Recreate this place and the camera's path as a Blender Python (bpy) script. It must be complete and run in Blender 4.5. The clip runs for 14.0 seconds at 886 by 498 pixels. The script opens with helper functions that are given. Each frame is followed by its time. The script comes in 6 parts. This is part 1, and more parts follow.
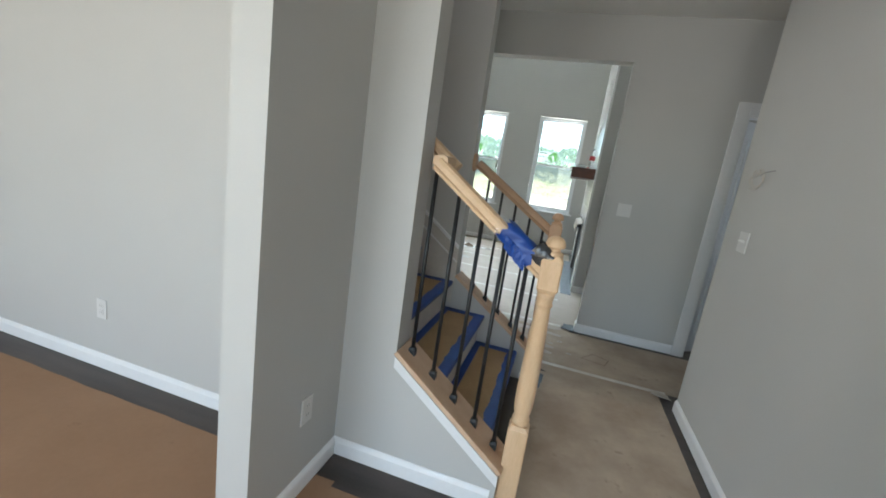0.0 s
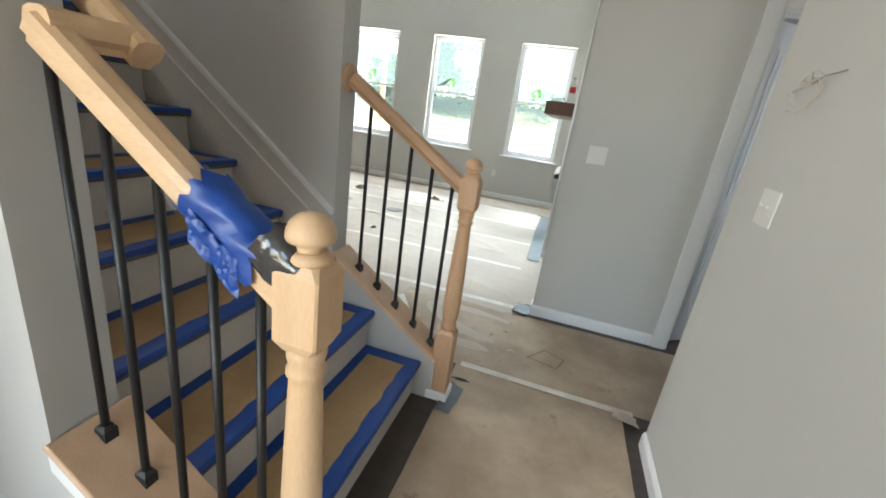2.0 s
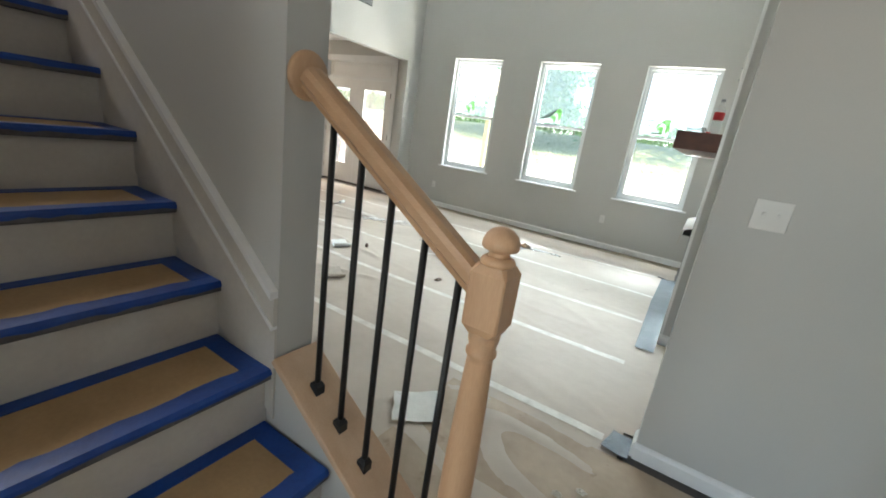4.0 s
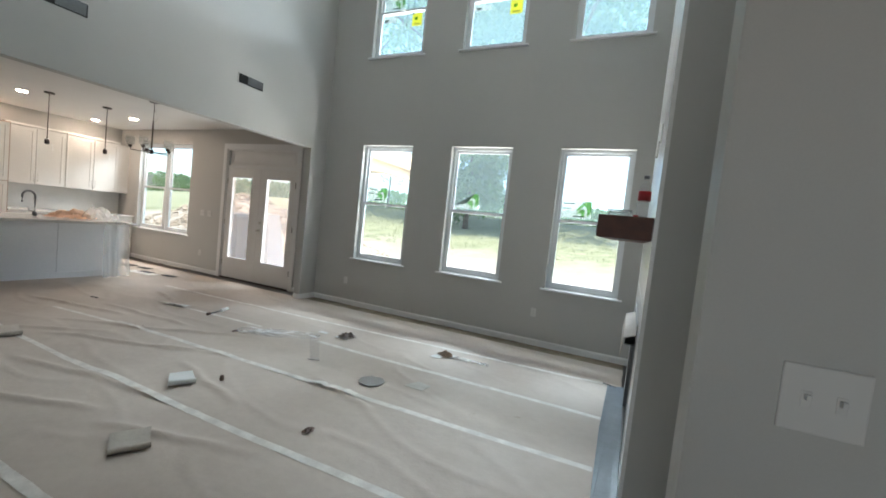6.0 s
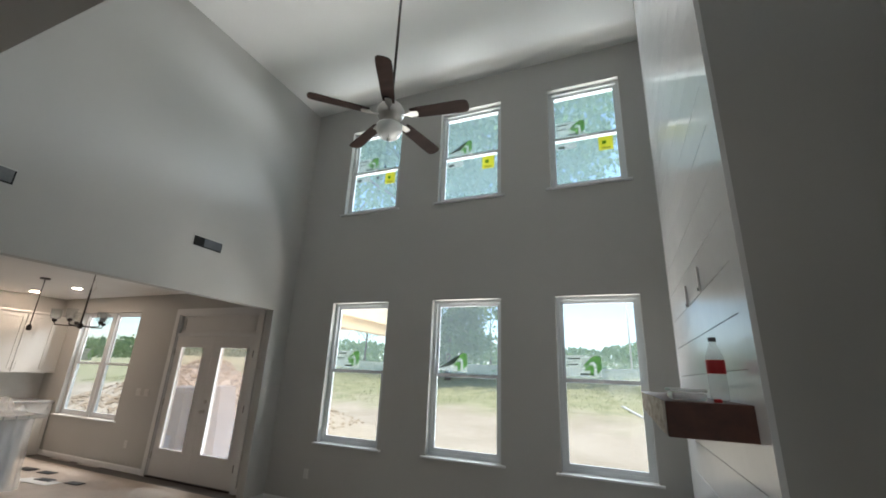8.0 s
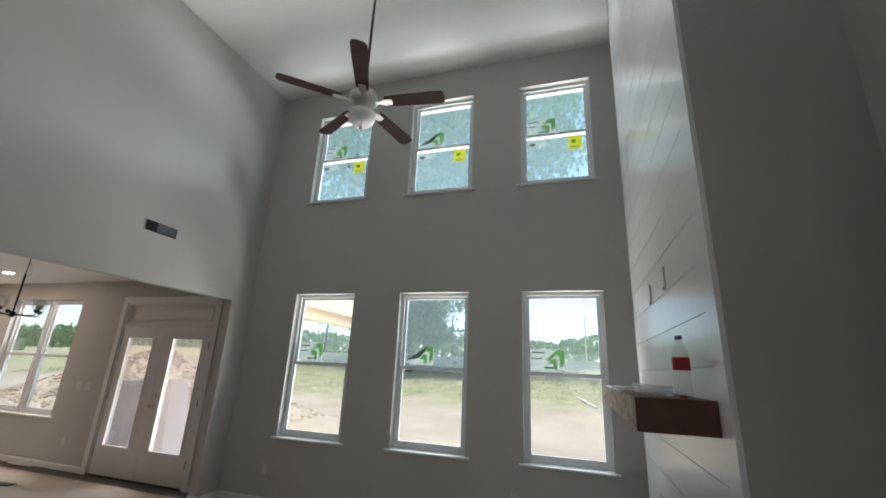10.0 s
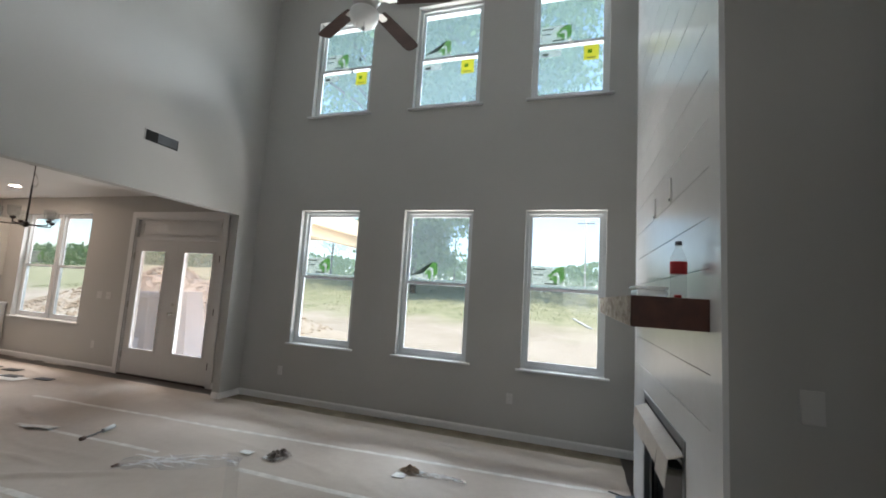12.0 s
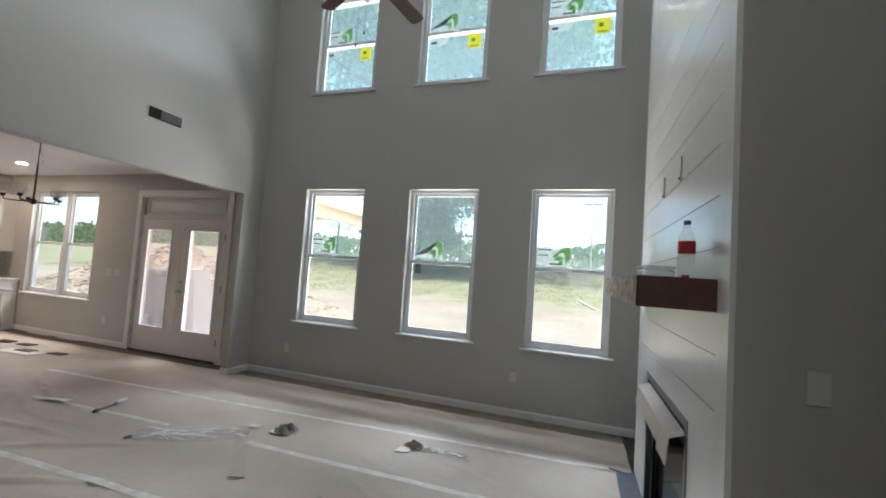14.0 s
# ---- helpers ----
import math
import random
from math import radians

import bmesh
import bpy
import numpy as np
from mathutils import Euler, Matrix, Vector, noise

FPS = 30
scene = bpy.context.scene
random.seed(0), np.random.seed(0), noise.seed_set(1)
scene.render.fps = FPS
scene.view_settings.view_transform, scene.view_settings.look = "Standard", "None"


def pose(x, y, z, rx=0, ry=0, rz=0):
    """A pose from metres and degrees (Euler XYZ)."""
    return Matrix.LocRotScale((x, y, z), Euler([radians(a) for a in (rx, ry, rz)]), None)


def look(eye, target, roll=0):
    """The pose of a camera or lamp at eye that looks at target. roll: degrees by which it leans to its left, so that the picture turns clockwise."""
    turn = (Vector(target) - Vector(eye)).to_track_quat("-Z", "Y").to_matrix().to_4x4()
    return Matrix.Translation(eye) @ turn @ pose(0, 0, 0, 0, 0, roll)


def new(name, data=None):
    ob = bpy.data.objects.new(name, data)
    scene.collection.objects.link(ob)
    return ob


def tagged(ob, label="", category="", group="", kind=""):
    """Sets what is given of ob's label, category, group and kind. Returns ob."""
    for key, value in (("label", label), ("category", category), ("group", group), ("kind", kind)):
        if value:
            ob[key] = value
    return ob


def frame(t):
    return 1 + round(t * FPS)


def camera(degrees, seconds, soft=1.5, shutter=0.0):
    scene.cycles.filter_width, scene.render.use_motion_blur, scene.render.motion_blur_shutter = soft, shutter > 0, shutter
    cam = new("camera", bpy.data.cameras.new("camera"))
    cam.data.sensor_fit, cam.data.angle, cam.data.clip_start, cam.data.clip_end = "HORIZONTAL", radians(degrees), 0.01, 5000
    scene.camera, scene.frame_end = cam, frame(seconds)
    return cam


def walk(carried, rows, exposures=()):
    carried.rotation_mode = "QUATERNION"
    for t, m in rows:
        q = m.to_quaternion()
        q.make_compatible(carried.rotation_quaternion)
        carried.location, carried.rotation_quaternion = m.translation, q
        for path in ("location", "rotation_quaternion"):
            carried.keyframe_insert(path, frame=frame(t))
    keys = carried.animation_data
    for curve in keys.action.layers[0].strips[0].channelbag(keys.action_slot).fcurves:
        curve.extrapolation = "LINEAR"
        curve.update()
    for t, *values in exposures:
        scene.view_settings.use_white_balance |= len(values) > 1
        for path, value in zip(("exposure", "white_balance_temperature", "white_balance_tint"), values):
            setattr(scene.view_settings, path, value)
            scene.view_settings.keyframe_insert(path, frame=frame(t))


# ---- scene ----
cam = camera(94.7, 14.0, soft=1.8)
PATH = [
    (0, (0.308, -0.012, 1.395), (-0.214, 1.876, 0.994), 8.3),
    (0.5, (0.428, 0.221, 1.373), (0.264, 2.156, 0.896), 8.3),
    (1, (0.465, 0.519, 1.361), (0.276, 2.441, 0.841), 8.5),
    (1.5, (0.54, 0.802, 1.351), (0.223, 2.695, 0.788), 8.1),
    (2, (0.65, 1.081, 1.361), (0.168, 2.916, 0.726), 8.3),
    (2.2, (0.648, 1.174, 1.333), (0.084, 2.977, 0.678), 8.3),
    (4.3, (0.559, 2.231, 1.363), (-0.434, 3.887, 0.84), 8.5),
    (4.5, (0.509, 2.351, 1.371), (-0.37, 4.083, 0.892), 8.6),
    (5, (0.537, 2.547, 1.42), (-0.22, 4.362, 1.054), 8.0),
    (5.5, (0.556, 2.899, 1.449), (-0.255, 4.708, 1.186), 7.1),
    (6, (0.512, 3.114, 1.449), (-0.325, 4.929, 1.334), 6.1),
    (6.5, (0.365, 3.346, 1.511), (-0.484, 5.161, 1.596), 4.7),
    (7, (0.262, 3.483, 1.582), (-0.568, 5.286, 1.874), 3.5),
    (7.5, (0.199, 3.665, 1.664), (-0.596, 5.441, 2.128), 2.7),
    (8, (0.159, 3.743, 1.67), (-0.595, 5.499, 2.261), 2.5),
    (8.2, (0.134, 3.743, 1.684), (-0.6, 5.496, 2.306), 2.5),
    (10.3, (0.084, 3.75, 1.687), (-0.492, 5.593, 2.211), 2.7),
    (10.5, (0.082, 3.736, 1.662), (-0.487, 5.593, 2.14), 2.7),
    (11, (0.091, 3.742, 1.607), (-0.483, 5.624, 1.968), 2.8),
    (11.5, (0.087, 3.744, 1.585), (-0.507, 5.635, 1.856), 3.1),
    (12, (0.077, 3.748, 1.577), (-0.533, 5.641, 1.786), 3.5),
    (12.5, (0.076, 3.749, 1.57), (-0.544, 5.643, 1.741), 3.8),
    (13, (0.079, 3.752, 1.569), (-0.542, 5.647, 1.715), 3.9),
    (13.5, (0.082, 3.768, 1.571), (-0.539, 5.665, 1.693), 3.9),
    (14, (0.079, 3.771, 1.567), (-0.554, 5.665, 1.68), 3.9),
]
EXPOSURE = [(0, 2.45, 6000, 3), (0.5, 2.65, 6300, 3), (1.2, 2.95, 6350, 4), (2.2, 3.15, 6350, 4), (4.3, 2.88, 6300, 3), (5.5, 2.05, 6100, 5), (6.5, 2.0, 6000, 7), (8, 1.42, 6300, 9), (10.4, 1.38, 6300, 10), (12.5, 1.60, 6200, 11), (14, 1.64, 6200, 11)]
walk(cam, [(t, look(eye, target, roll)) for t, eye, target, roll in PATH], exposures=EXPOSURE)

# ---- world, sun and large lights ----
world = bpy.data.worlds.new("world")
scene.world = world
world.use_nodes = True
wn = world.node_tree.nodes
sky = wn.new("ShaderNodeTexSky")
sky.sky_type = 'NISHITA'
sky.sun_disc = False
sky.sun_elevation = radians(78)
sky.sun_rotation = radians(180)
sky.air_density = 1.0
sky.dust_density = 0.8
sky.ozone_density = 1.0
wn["Background"].inputs[1].default_value = 0.15
world.node_tree.links.new(sky.outputs[0], wn["Background"].inputs[0])

sun = new("sun", bpy.data.lights.new("sun", 'SUN'))
sun.data.energy = 2.7
sun.data.angle = radians(0.6)
sun.data.color = (1.0, 0.95, 0.88)
sun.matrix_world = look((-3, -1.5, 49), (0, 8.5, 0))


def window_lamp(name, at, aim, wide, high, watts, tone):
    """Daylight entering by an opening on the street side of the house, or an added fill lamp."""
    ob = new(name, bpy.data.lights.new(name, 'AREA'))
    ob.data.shape, ob.data.size, ob.data.size_y = 'RECTANGLE', wide, high
    ob.data.energy, ob.data.color = watts, tone
    ob.matrix_world = look(at, aim)
    return ob


# sky light falls down through the street-side openings, the sunlit lawn sends a weaker warm light up
window_lamp("sky_front_door", (0.45, -3.12, 1.7), (0.45, 0.0, 0.0), 1.4, 1.5, 4.5, (0.92, 0.96, 1.0))
window_lamp("lawn_front_door", (0.45, -3.12, 0.5), (0.45, 0.6, 2.6), 1.4, 0.8, 1.3, (1.0, 0.84, 0.66))
window_lamp("sky_study", (-2.0, -3.12, 1.6), (-1.7, 0.6, 0.0), 2.2, 1.5, 14.0, (0.76, 0.87, 1.0))
window_lamp("lawn_study", (-2.0, -3.12, 0.85), (-1.9, 0.6, 2.7), 2.2, 0.5, 8.0, (1.0, 0.79, 0.52))
window_lamp("daylight_side_room", (2.92, 4.45, 1.6), (0, 4.30, 1.4), 0.8, 1.3, 1.4, (0.95, 0.97, 1.0))
# added fill lamp that brightens the stairwell; no upstairs light source is known
window_lamp("stair_fill_light", (-4.25, 2.2, 4.1), (-0.6, 2.3, 0.9), 0.7, 1.4, 9.5, (1.0, 0.87, 0.76))
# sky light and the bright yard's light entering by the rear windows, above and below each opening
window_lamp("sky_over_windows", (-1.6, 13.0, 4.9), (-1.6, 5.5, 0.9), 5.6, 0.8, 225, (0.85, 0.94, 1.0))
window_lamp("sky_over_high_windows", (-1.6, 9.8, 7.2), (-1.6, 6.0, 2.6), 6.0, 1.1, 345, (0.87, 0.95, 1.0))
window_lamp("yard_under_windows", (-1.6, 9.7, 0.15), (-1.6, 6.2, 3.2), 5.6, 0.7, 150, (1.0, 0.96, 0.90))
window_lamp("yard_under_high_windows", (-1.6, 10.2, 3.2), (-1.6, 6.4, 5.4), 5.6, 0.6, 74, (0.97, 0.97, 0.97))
window_lamp("sky_over_kitchen_window", (-8.66, 9.6, 3.3), (-8.66, 6.6, 0.6), 2.2, 0.6, 60, (1.0, 0.93, 0.85))


# ---- materials ----
def material(name, base, rough=0.6, metal=0.0):
    m = bpy.data.materials.new(name)
    m.use_nodes = True
    b = m.node_tree.nodes["Principled BSDF"]
    b.inputs["Base Color"].default_value = (*base, 1)
    b.inputs["Roughness"].default_value = rough
    b.inputs["Metallic"].default_value = metal
    return m


def textured(name, c1, c2, rough=0.6, scale=3.0, fine=60.0, bump=0.15, metal=0.0, stretch=(1, 1, 1), rough2=None, gap=0.004, speck=0.35):
    """Two-scale noise colour with fine relief, in metres."""
    m = material(name, c1, rough, metal)
    n, l = m.node_tree.nodes, m.node_tree.links
    b = n["Principled BSDF"]
    tc, mp = n.new("ShaderNodeTexCoord"), n.new("ShaderNodeMapping")
    mp.inputs["Scale"].default_value = stretch
    l.new(tc.outputs["Object"], mp.inputs["Vector"])
    big, small = n.new("ShaderNodeTexNoise"), n.new("ShaderNodeTexNoise")
    big.inputs["Scale"].default_value, big.inputs["Detail"].default_value = scale, 5
    small.inputs["Scale"].default_value, small.inputs["Detail"].default_value = fine, 3
    for t in (big, small):
        l.new(mp.outputs[0], t.inputs["Vector"])
    mixf = n.new("ShaderNodeMath")
    mixf.operation = 'MULTIPLY_ADD'
    mixf.inputs[1].default_value = speck
    add = n.new("ShaderNodeMath")
    add.operation = 'MULTIPLY'
    add.inputs[1].default_value = 1 - speck
    l.new(big.outputs[0], add.inputs[0])
    l.new(small.outputs[0], mixf.inputs[0])
    l.new(add.outputs[0], mixf.inputs[2])
    ramp = n.new("ShaderNodeValToRGB")
    ramp.color_ramp.elements[0].position, ramp.color_ramp.elements[1].position = 0.33, 0.67
    ramp.color_ramp.elements[0].color, ramp.color_ramp.elements[1].color = (*c1, 1), (*c2, 1)
    l.new(mixf.outputs[0], ramp.inputs[0])
    l.new(ramp.outputs[0], b.inputs["Base Color"])
    if rough2 is not None:
        rr = n.new("ShaderNodeMapRange")
        rr.inputs["To Min"].default_value, rr.inputs["To Max"].default_value = rough, rough2
        l.new(big.outputs[0], rr.inputs[0])
        l.new(rr.outputs[0], b.inputs["Roughness"])
    if bump:
        bp = n.new("ShaderNodeBump")
        bp.inputs["Strength"].default_value, bp.inputs["Distance"].default_value = bump, gap
        l.new(small.outputs[0], bp.inputs["Height"])
        l.new(bp.outputs[0], b.inputs["Normal"])
    return m


def wood(name, dark, light, rough=0.45, axis=0, grain=14.0, stretch=9.0):
    s = [1.0, 1.0, 1.0]
    for i in range(3):
        s[i] = 1.0 if i == axis else stretch
    return textured(name, dark, light, rough, grain / stretch, grain * 3, 0.12, 0, tuple(s), gap=0.001)


M_WALL = textured("greige_wall_paint", (0.450, 0.444, 0.425), (0.480, 0.474, 0.454), 0.55, 1.3, 220, 0.12, gap=0.002)
M_CEIL = textured("white_ceiling_paint", (0.75, 0.74, 0.72), (0.79, 0.78, 0.76), 0.8, 1.2, 160, 0.2, gap=0.002)
M_TRIM = textured("white_trim_paint", (0.70, 0.70, 0.70), (0.76, 0.76, 0.76), 0.35, 2.0, 40, 0.03)
M_VINYL = material("white_window_vinyl", (0.70, 0.72, 0.73), 0.35)
M_SHIP = textured("white_shiplap_gloss", (0.75, 0.75, 0.75), (0.79, 0.79, 0.79), 0.15, 1.5, 12, 0.05, rough2=0.24)
M_OAK = wood("raw_oak", (0.55, 0.36, 0.20), (0.68, 0.48, 0.30), 0.5, 2)
M_OAK_RAIL = wood("raw_oak_rail", (0.55, 0.36, 0.20), (0.68, 0.48, 0.30), 0.5, 0)
# darker copies of raw oak: the far railing's dimmer light is put into the colour
M_OAK_SHADED = wood("brown_oak", (0.44, 0.265, 0.15), (0.55, 0.35, 0.21), 0.5, 2)
M_OAK_SHADED_RAIL = wood("shaded_oak_rail", (0.44, 0.265, 0.15), (0.55, 0.35, 0.21), 0.5, 0)
M_CAP = wood("oak_cap", (0.50, 0.33, 0.21), (0.62, 0.44, 0.30), 0.55, 0)
M_IRON = textured("black_iron", (0.006, 0.006, 0.007), (0.012, 0.012, 0.013), 0.5, 8, 90, 0.1)
M_TAPE = textured("blue_masking_tape", (0.003, 0.034, 0.20), (0.006, 0.060, 0.31), 0.42, 9, 60, 0.35, gap=0.003)
M_KRAFT_STEP = textured("tan_tread_board", (0.36, 0.235, 0.115), (0.46, 0.31, 0.16), 0.7, 6, 70, 0.15)
M_NOSE = textured("grey_tread_edge", (0.06, 0.055, 0.06), (0.12, 0.11, 0.11), 0.6, 15, 80, 0.2)
M_RISER = textured("primed_riser", (0.50, 0.47, 0.43), (0.58, 0.55, 0.50), 0.6, 5, 60, 0.1)
M_PAPER_HALL = textured("tan_floor_paper", (0.33, 0.25, 0.18), (0.50, 0.405, 0.305), 0.68, 3.2, 30, 0.10, speck=0.12)
M_PAPER_ROOM = textured("pale_floor_paper", (0.44, 0.375, 0.315), (0.55, 0.48, 0.415), 0.78, 1.1, 14, 0.35, rough2=0.58, speck=0.18, gap=0.006)
M_PAPER_STUDY = textured("brown_floor_paper", (0.27, 0.155, 0.085), (0.32, 0.19, 0.11), 0.8, 2.5, 40, 0.08, speck=0.15)
M_SEAM = textured("pale_seam_tape", (0.66, 0.62, 0.56), (0.80, 0.77, 0.72), 0.5, 6, 60, 0.2)
M_FLOOR = wood("dark_wood_floor", (0.035, 0.027, 0.023), (0.075, 0.058, 0.05), 0.4, 0)
M_FILM = textured("blue_grey_floor_film", (0.07, 0.09, 0.115), (0.11, 0.135, 0.165), 0.4, 5, 40, 0.3)
M_PLATE = material("white_switch_plate", (0.60, 0.59, 0.57), 0.3)
M_SLOT = material("dark_slot", (0.22, 0.22, 0.21), 0.6)
M_HOLE_SHADE = material("painted_hole_shade", (0.01, 0.01, 0.01), 0.9)
M_MANTEL = wood("red_brown_mantel", (0.055, 0.015, 0.008), (0.105, 0.030, 0.015), 0.5, 1)
M_MANTEL_FRONT = wood("worn_mantel_front", (0.13, 0.07, 0.045), (0.50, 0.42, 0.34), 0.5, 1, 30, 4)
M_STEEL = textured("grey_firebox_steel", (0.16, 0.165, 0.17), (0.22, 0.225, 0.23), 0.35, 6, 60, 0.06, metal=0.7)
M_BLACK = textured("matt_black_metal", (0.012, 0.012, 0.013), (0.022, 0.022, 0.023), 0.5, 9, 70, 0.08)
M_DOOR = textured("white_door_paint", (0.70, 0.69, 0.68), (0.75, 0.74, 0.73), 0.4, 2.5, 40, 0.03)
M_DOOR_BLUE = textured("pale_grey_door_paint", (0.60, 0.62, 0.65), (0.66, 0.68, 0.70), 0.45, 2.5, 40, 0.03)
M_NICKEL = material("brushed_nickel", (0.55, 0.53, 0.50), 0.3, 1.0)
M_BRASS_BLACK = material("dark_bronze", (0.06, 0.05, 0.045), 0.35, 0.9)
M_BLADE = wood("dark_walnut_blade", (0.020, 0.010, 0.008), (0.045, 0.024, 0.018), 0.5, 0)
M_FROST = material("frosted_white_glass", (0.82, 0.82, 0.80), 0.3)
M_CAB = textured("white_cabinet_paint", (0.68, 0.67, 0.64), (0.72, 0.71, 0.68), 0.35, 2, 40, 0.02)
M_ISLAND = textured("dusty_white_cabinet", (0.74, 0.76, 0.78), (0.80, 0.81, 0.82), 0.5, 2, 30, 0.05)
M_STONE = textured("pale_quartz_top", (0.58, 0.57, 0.55), (0.68, 0.67, 0.65), 0.2, 8, 90, 0.02)
M_SPLASH = textured("pale_grey_backsplash", (0.55, 0.55, 0.53), (0.62, 0.62, 0.60), 0.25, 4, 40, 0.05)
M_ORANGE = textured("peach_wrapping_paper", (0.62, 0.36, 0.22), (0.75, 0.52, 0.38), 0.6, 6, 50, 0.4)
M_CARD = textured("brown_cardboard", (0.30, 0.22, 0.155), (0.40, 0.30, 0.22), 0.8, 7, 60, 0.2)
M_GREYCARD = textured("grey_cardboard", (0.48, 0.43, 0.37), (0.60, 0.55, 0.48), 0.8, 7, 60, 0.2)
M_WHITEPAPER = textured("white_paper", (0.70, 0.70, 0.68), (0.80, 0.80, 0.78), 0.7, 9, 60, 0.2)
M_RUST = textured("rust_brown_scrap", (0.10, 0.06, 0.045), (0.20, 0.13, 0.10), 0.7, 20, 90, 0.3)
M_RED = material("red_label", (0.42, 0.012, 0.018), 0.45)
M_SHINGLE = textured("porch_timber", (0.50, 0.34, 0.17), (0.62, 0.44, 0.25), 0.6, 3, 40, 0.1)
M_GREYVINYL = textured("grey_fitted_cover", (0.16, 0.165, 0.18), (0.21, 0.215, 0.23), 0.6, 6, 40, 0.2)
M_PINKBOX = textured("pale_carton", (0.64, 0.60, 0.60), (0.72, 0.68, 0.67), 0.7, 5, 40, 0.1)


def glassy(name, tone, clear=0.92, rough=0.0):
    """Thin pane: mostly clear, with a glossy coat by angle."""
    m = bpy.data.materials.new(name)
    m.use_nodes = True
    n, l = m.node_tree.nodes, m.node_tree.links
    n.remove(n["Principled BSDF"])
    out = n["Material Output"]
    tr, gl, mx, lw, pw, fr = n.new("ShaderNodeBsdfTransparent"), n.new("ShaderNodeBsdfGlossy"), n.new("ShaderNodeMixShader"), n.new("ShaderNodeLayerWeight"), n.new("ShaderNodeMath"), n.new("ShaderNodeMath")
    tr.inputs[0].default_value = (*tone, 1)
    gl.inputs["Roughness"].default_value = rough
    lw.inputs[0].default_value = 0.5
    pw.operation, fr.operation = 'POWER', 'MULTIPLY_ADD'
    pw.inputs[1].default_value = 4.0
    fr.inputs[1].default_value, fr.inputs[2].default_value = 0.6, 0.025
    l.new(lw.outputs["Facing"], pw.inputs[0])
    l.new(pw.outputs[0], fr.inputs[0])
    l.new(fr.outputs[0], mx.inputs[0])
    l.new(tr.outputs[0], mx.inputs[1])
    l.new(gl.outputs[0], mx.inputs[2])
    l.new(mx.outputs[0], out.inputs[0])
    return m


def film(name, tone, share, rough=0.25, tint=(1, 1, 1)):
    """Thin translucent plastic or hazy glass."""
    m = glassy(name, tint, rough=rough)
    n, l = m.node_tree.nodes, m.node_tree.links
    out = n["Material Output"]
    old = out.inputs[0].links[0].from_socket
    df, tl, mx1, mx2 = n.new("ShaderNodeBsdfDiffuse"), n.new("ShaderNodeBsdfTranslucent"), n.new("ShaderNodeMixShader"), n.new("ShaderNodeMixShader")
    df.inputs[0].default_value = tl.inputs[0].default_value = (*tone, 1)
    mx1.inputs[0].default_value = 0.5
    mx2.inputs[0].default_value = share
    l.new(df.outputs[0], mx1.inputs[1])
    l.new(tl.outputs[0], mx1.inputs[2])
    l.new(old, mx2.inputs[1])
    l.new(mx1.outputs[0], mx2.inputs[2])
    l.new(mx2.outputs[0], out.inputs[0])
    return m


M_STICK_W, M_STICK_G = film("white_sticker", (0.62, 0.66, 0.64), 0.22, 0.3, tint=(0.66, 0.69, 0.68)), film("green_sticker_mark", (0.26, 0.44, 0.18), 0.34, 0.3, tint=(0.50, 0.70, 0.42))
M_STICK_Y, M_STICK_K = film("yellow_sticker", (0.52, 0.50, 0.10), 0.42, 0.3, tint=(0.72, 0.70, 0.24)), film("dark_sticker_mark", (0.16, 0.18, 0.17), 0.4, 0.3, tint=(0.4, 0.42, 0.4))
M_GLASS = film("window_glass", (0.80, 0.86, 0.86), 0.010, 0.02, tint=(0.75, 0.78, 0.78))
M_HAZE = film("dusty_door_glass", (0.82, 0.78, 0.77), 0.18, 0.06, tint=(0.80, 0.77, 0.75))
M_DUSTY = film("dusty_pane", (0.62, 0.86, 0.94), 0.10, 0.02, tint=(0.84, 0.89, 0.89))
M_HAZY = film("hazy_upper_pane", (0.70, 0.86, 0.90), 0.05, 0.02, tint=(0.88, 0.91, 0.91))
M_CLEAR = film("clear_shade_glass", (0.85, 0.86, 0.86), 0.06, 0.03, tint=(0.97, 0.98, 0.98))
M_PLASTIC = film("clear_plastic_sheet", (0.88, 0.88, 0.88), 0.30, 0.12)
M_BOTTLE = film("clear_bottle_plastic", (0.85, 0.87, 0.88), 0.13, 0.03)


def glow(name, tone, power):
    m = material(name, tone, 0.5)
    b = m.node_tree.nodes["Principled BSDF"]
    b.inputs["Emission Color"].default_value = (*tone, 1)
    b.inputs["Emission Strength"].default_value = power
    return m


M_LED = glow("warm_led_disc", (1.0, 0.76, 0.58), 74.0)


def patchy(m, scale, low, high):
    """Lets a thin film wear through in patches."""
    n, l = m.node_tree.nodes, m.node_tree.links
    out = n["Material Output"]
    old = out.inputs[0].links[0].from_socket
    tc, nz, mr, tr, mx = n.new("ShaderNodeTexCoord"), n.new("ShaderNodeTexNoise"), n.new("ShaderNodeMapRange"), n.new("ShaderNodeBsdfTransparent"), n.new("ShaderNodeMixShader")
    nz.inputs["Scale"].default_value, nz.inputs["Detail"].default_value = scale, 4
    l.new(tc.outputs["Object"], nz.inputs["Vector"])
    mr.inputs["From Min"].default_value, mr.inputs["From Max"].default_value = 0.35, 0.65
    mr.inputs["To Min"].default_value, mr.inputs["To Max"].default_value = low, high
    l.new(nz.outputs[0], mr.inputs[0])
    l.new(mr.outputs[0], mx.inputs[0])
    l.new(tr.outputs[0], mx.inputs[1])
    l.new(old, mx.inputs[2])
    l.new(mx.outputs[0], out.inputs[0])


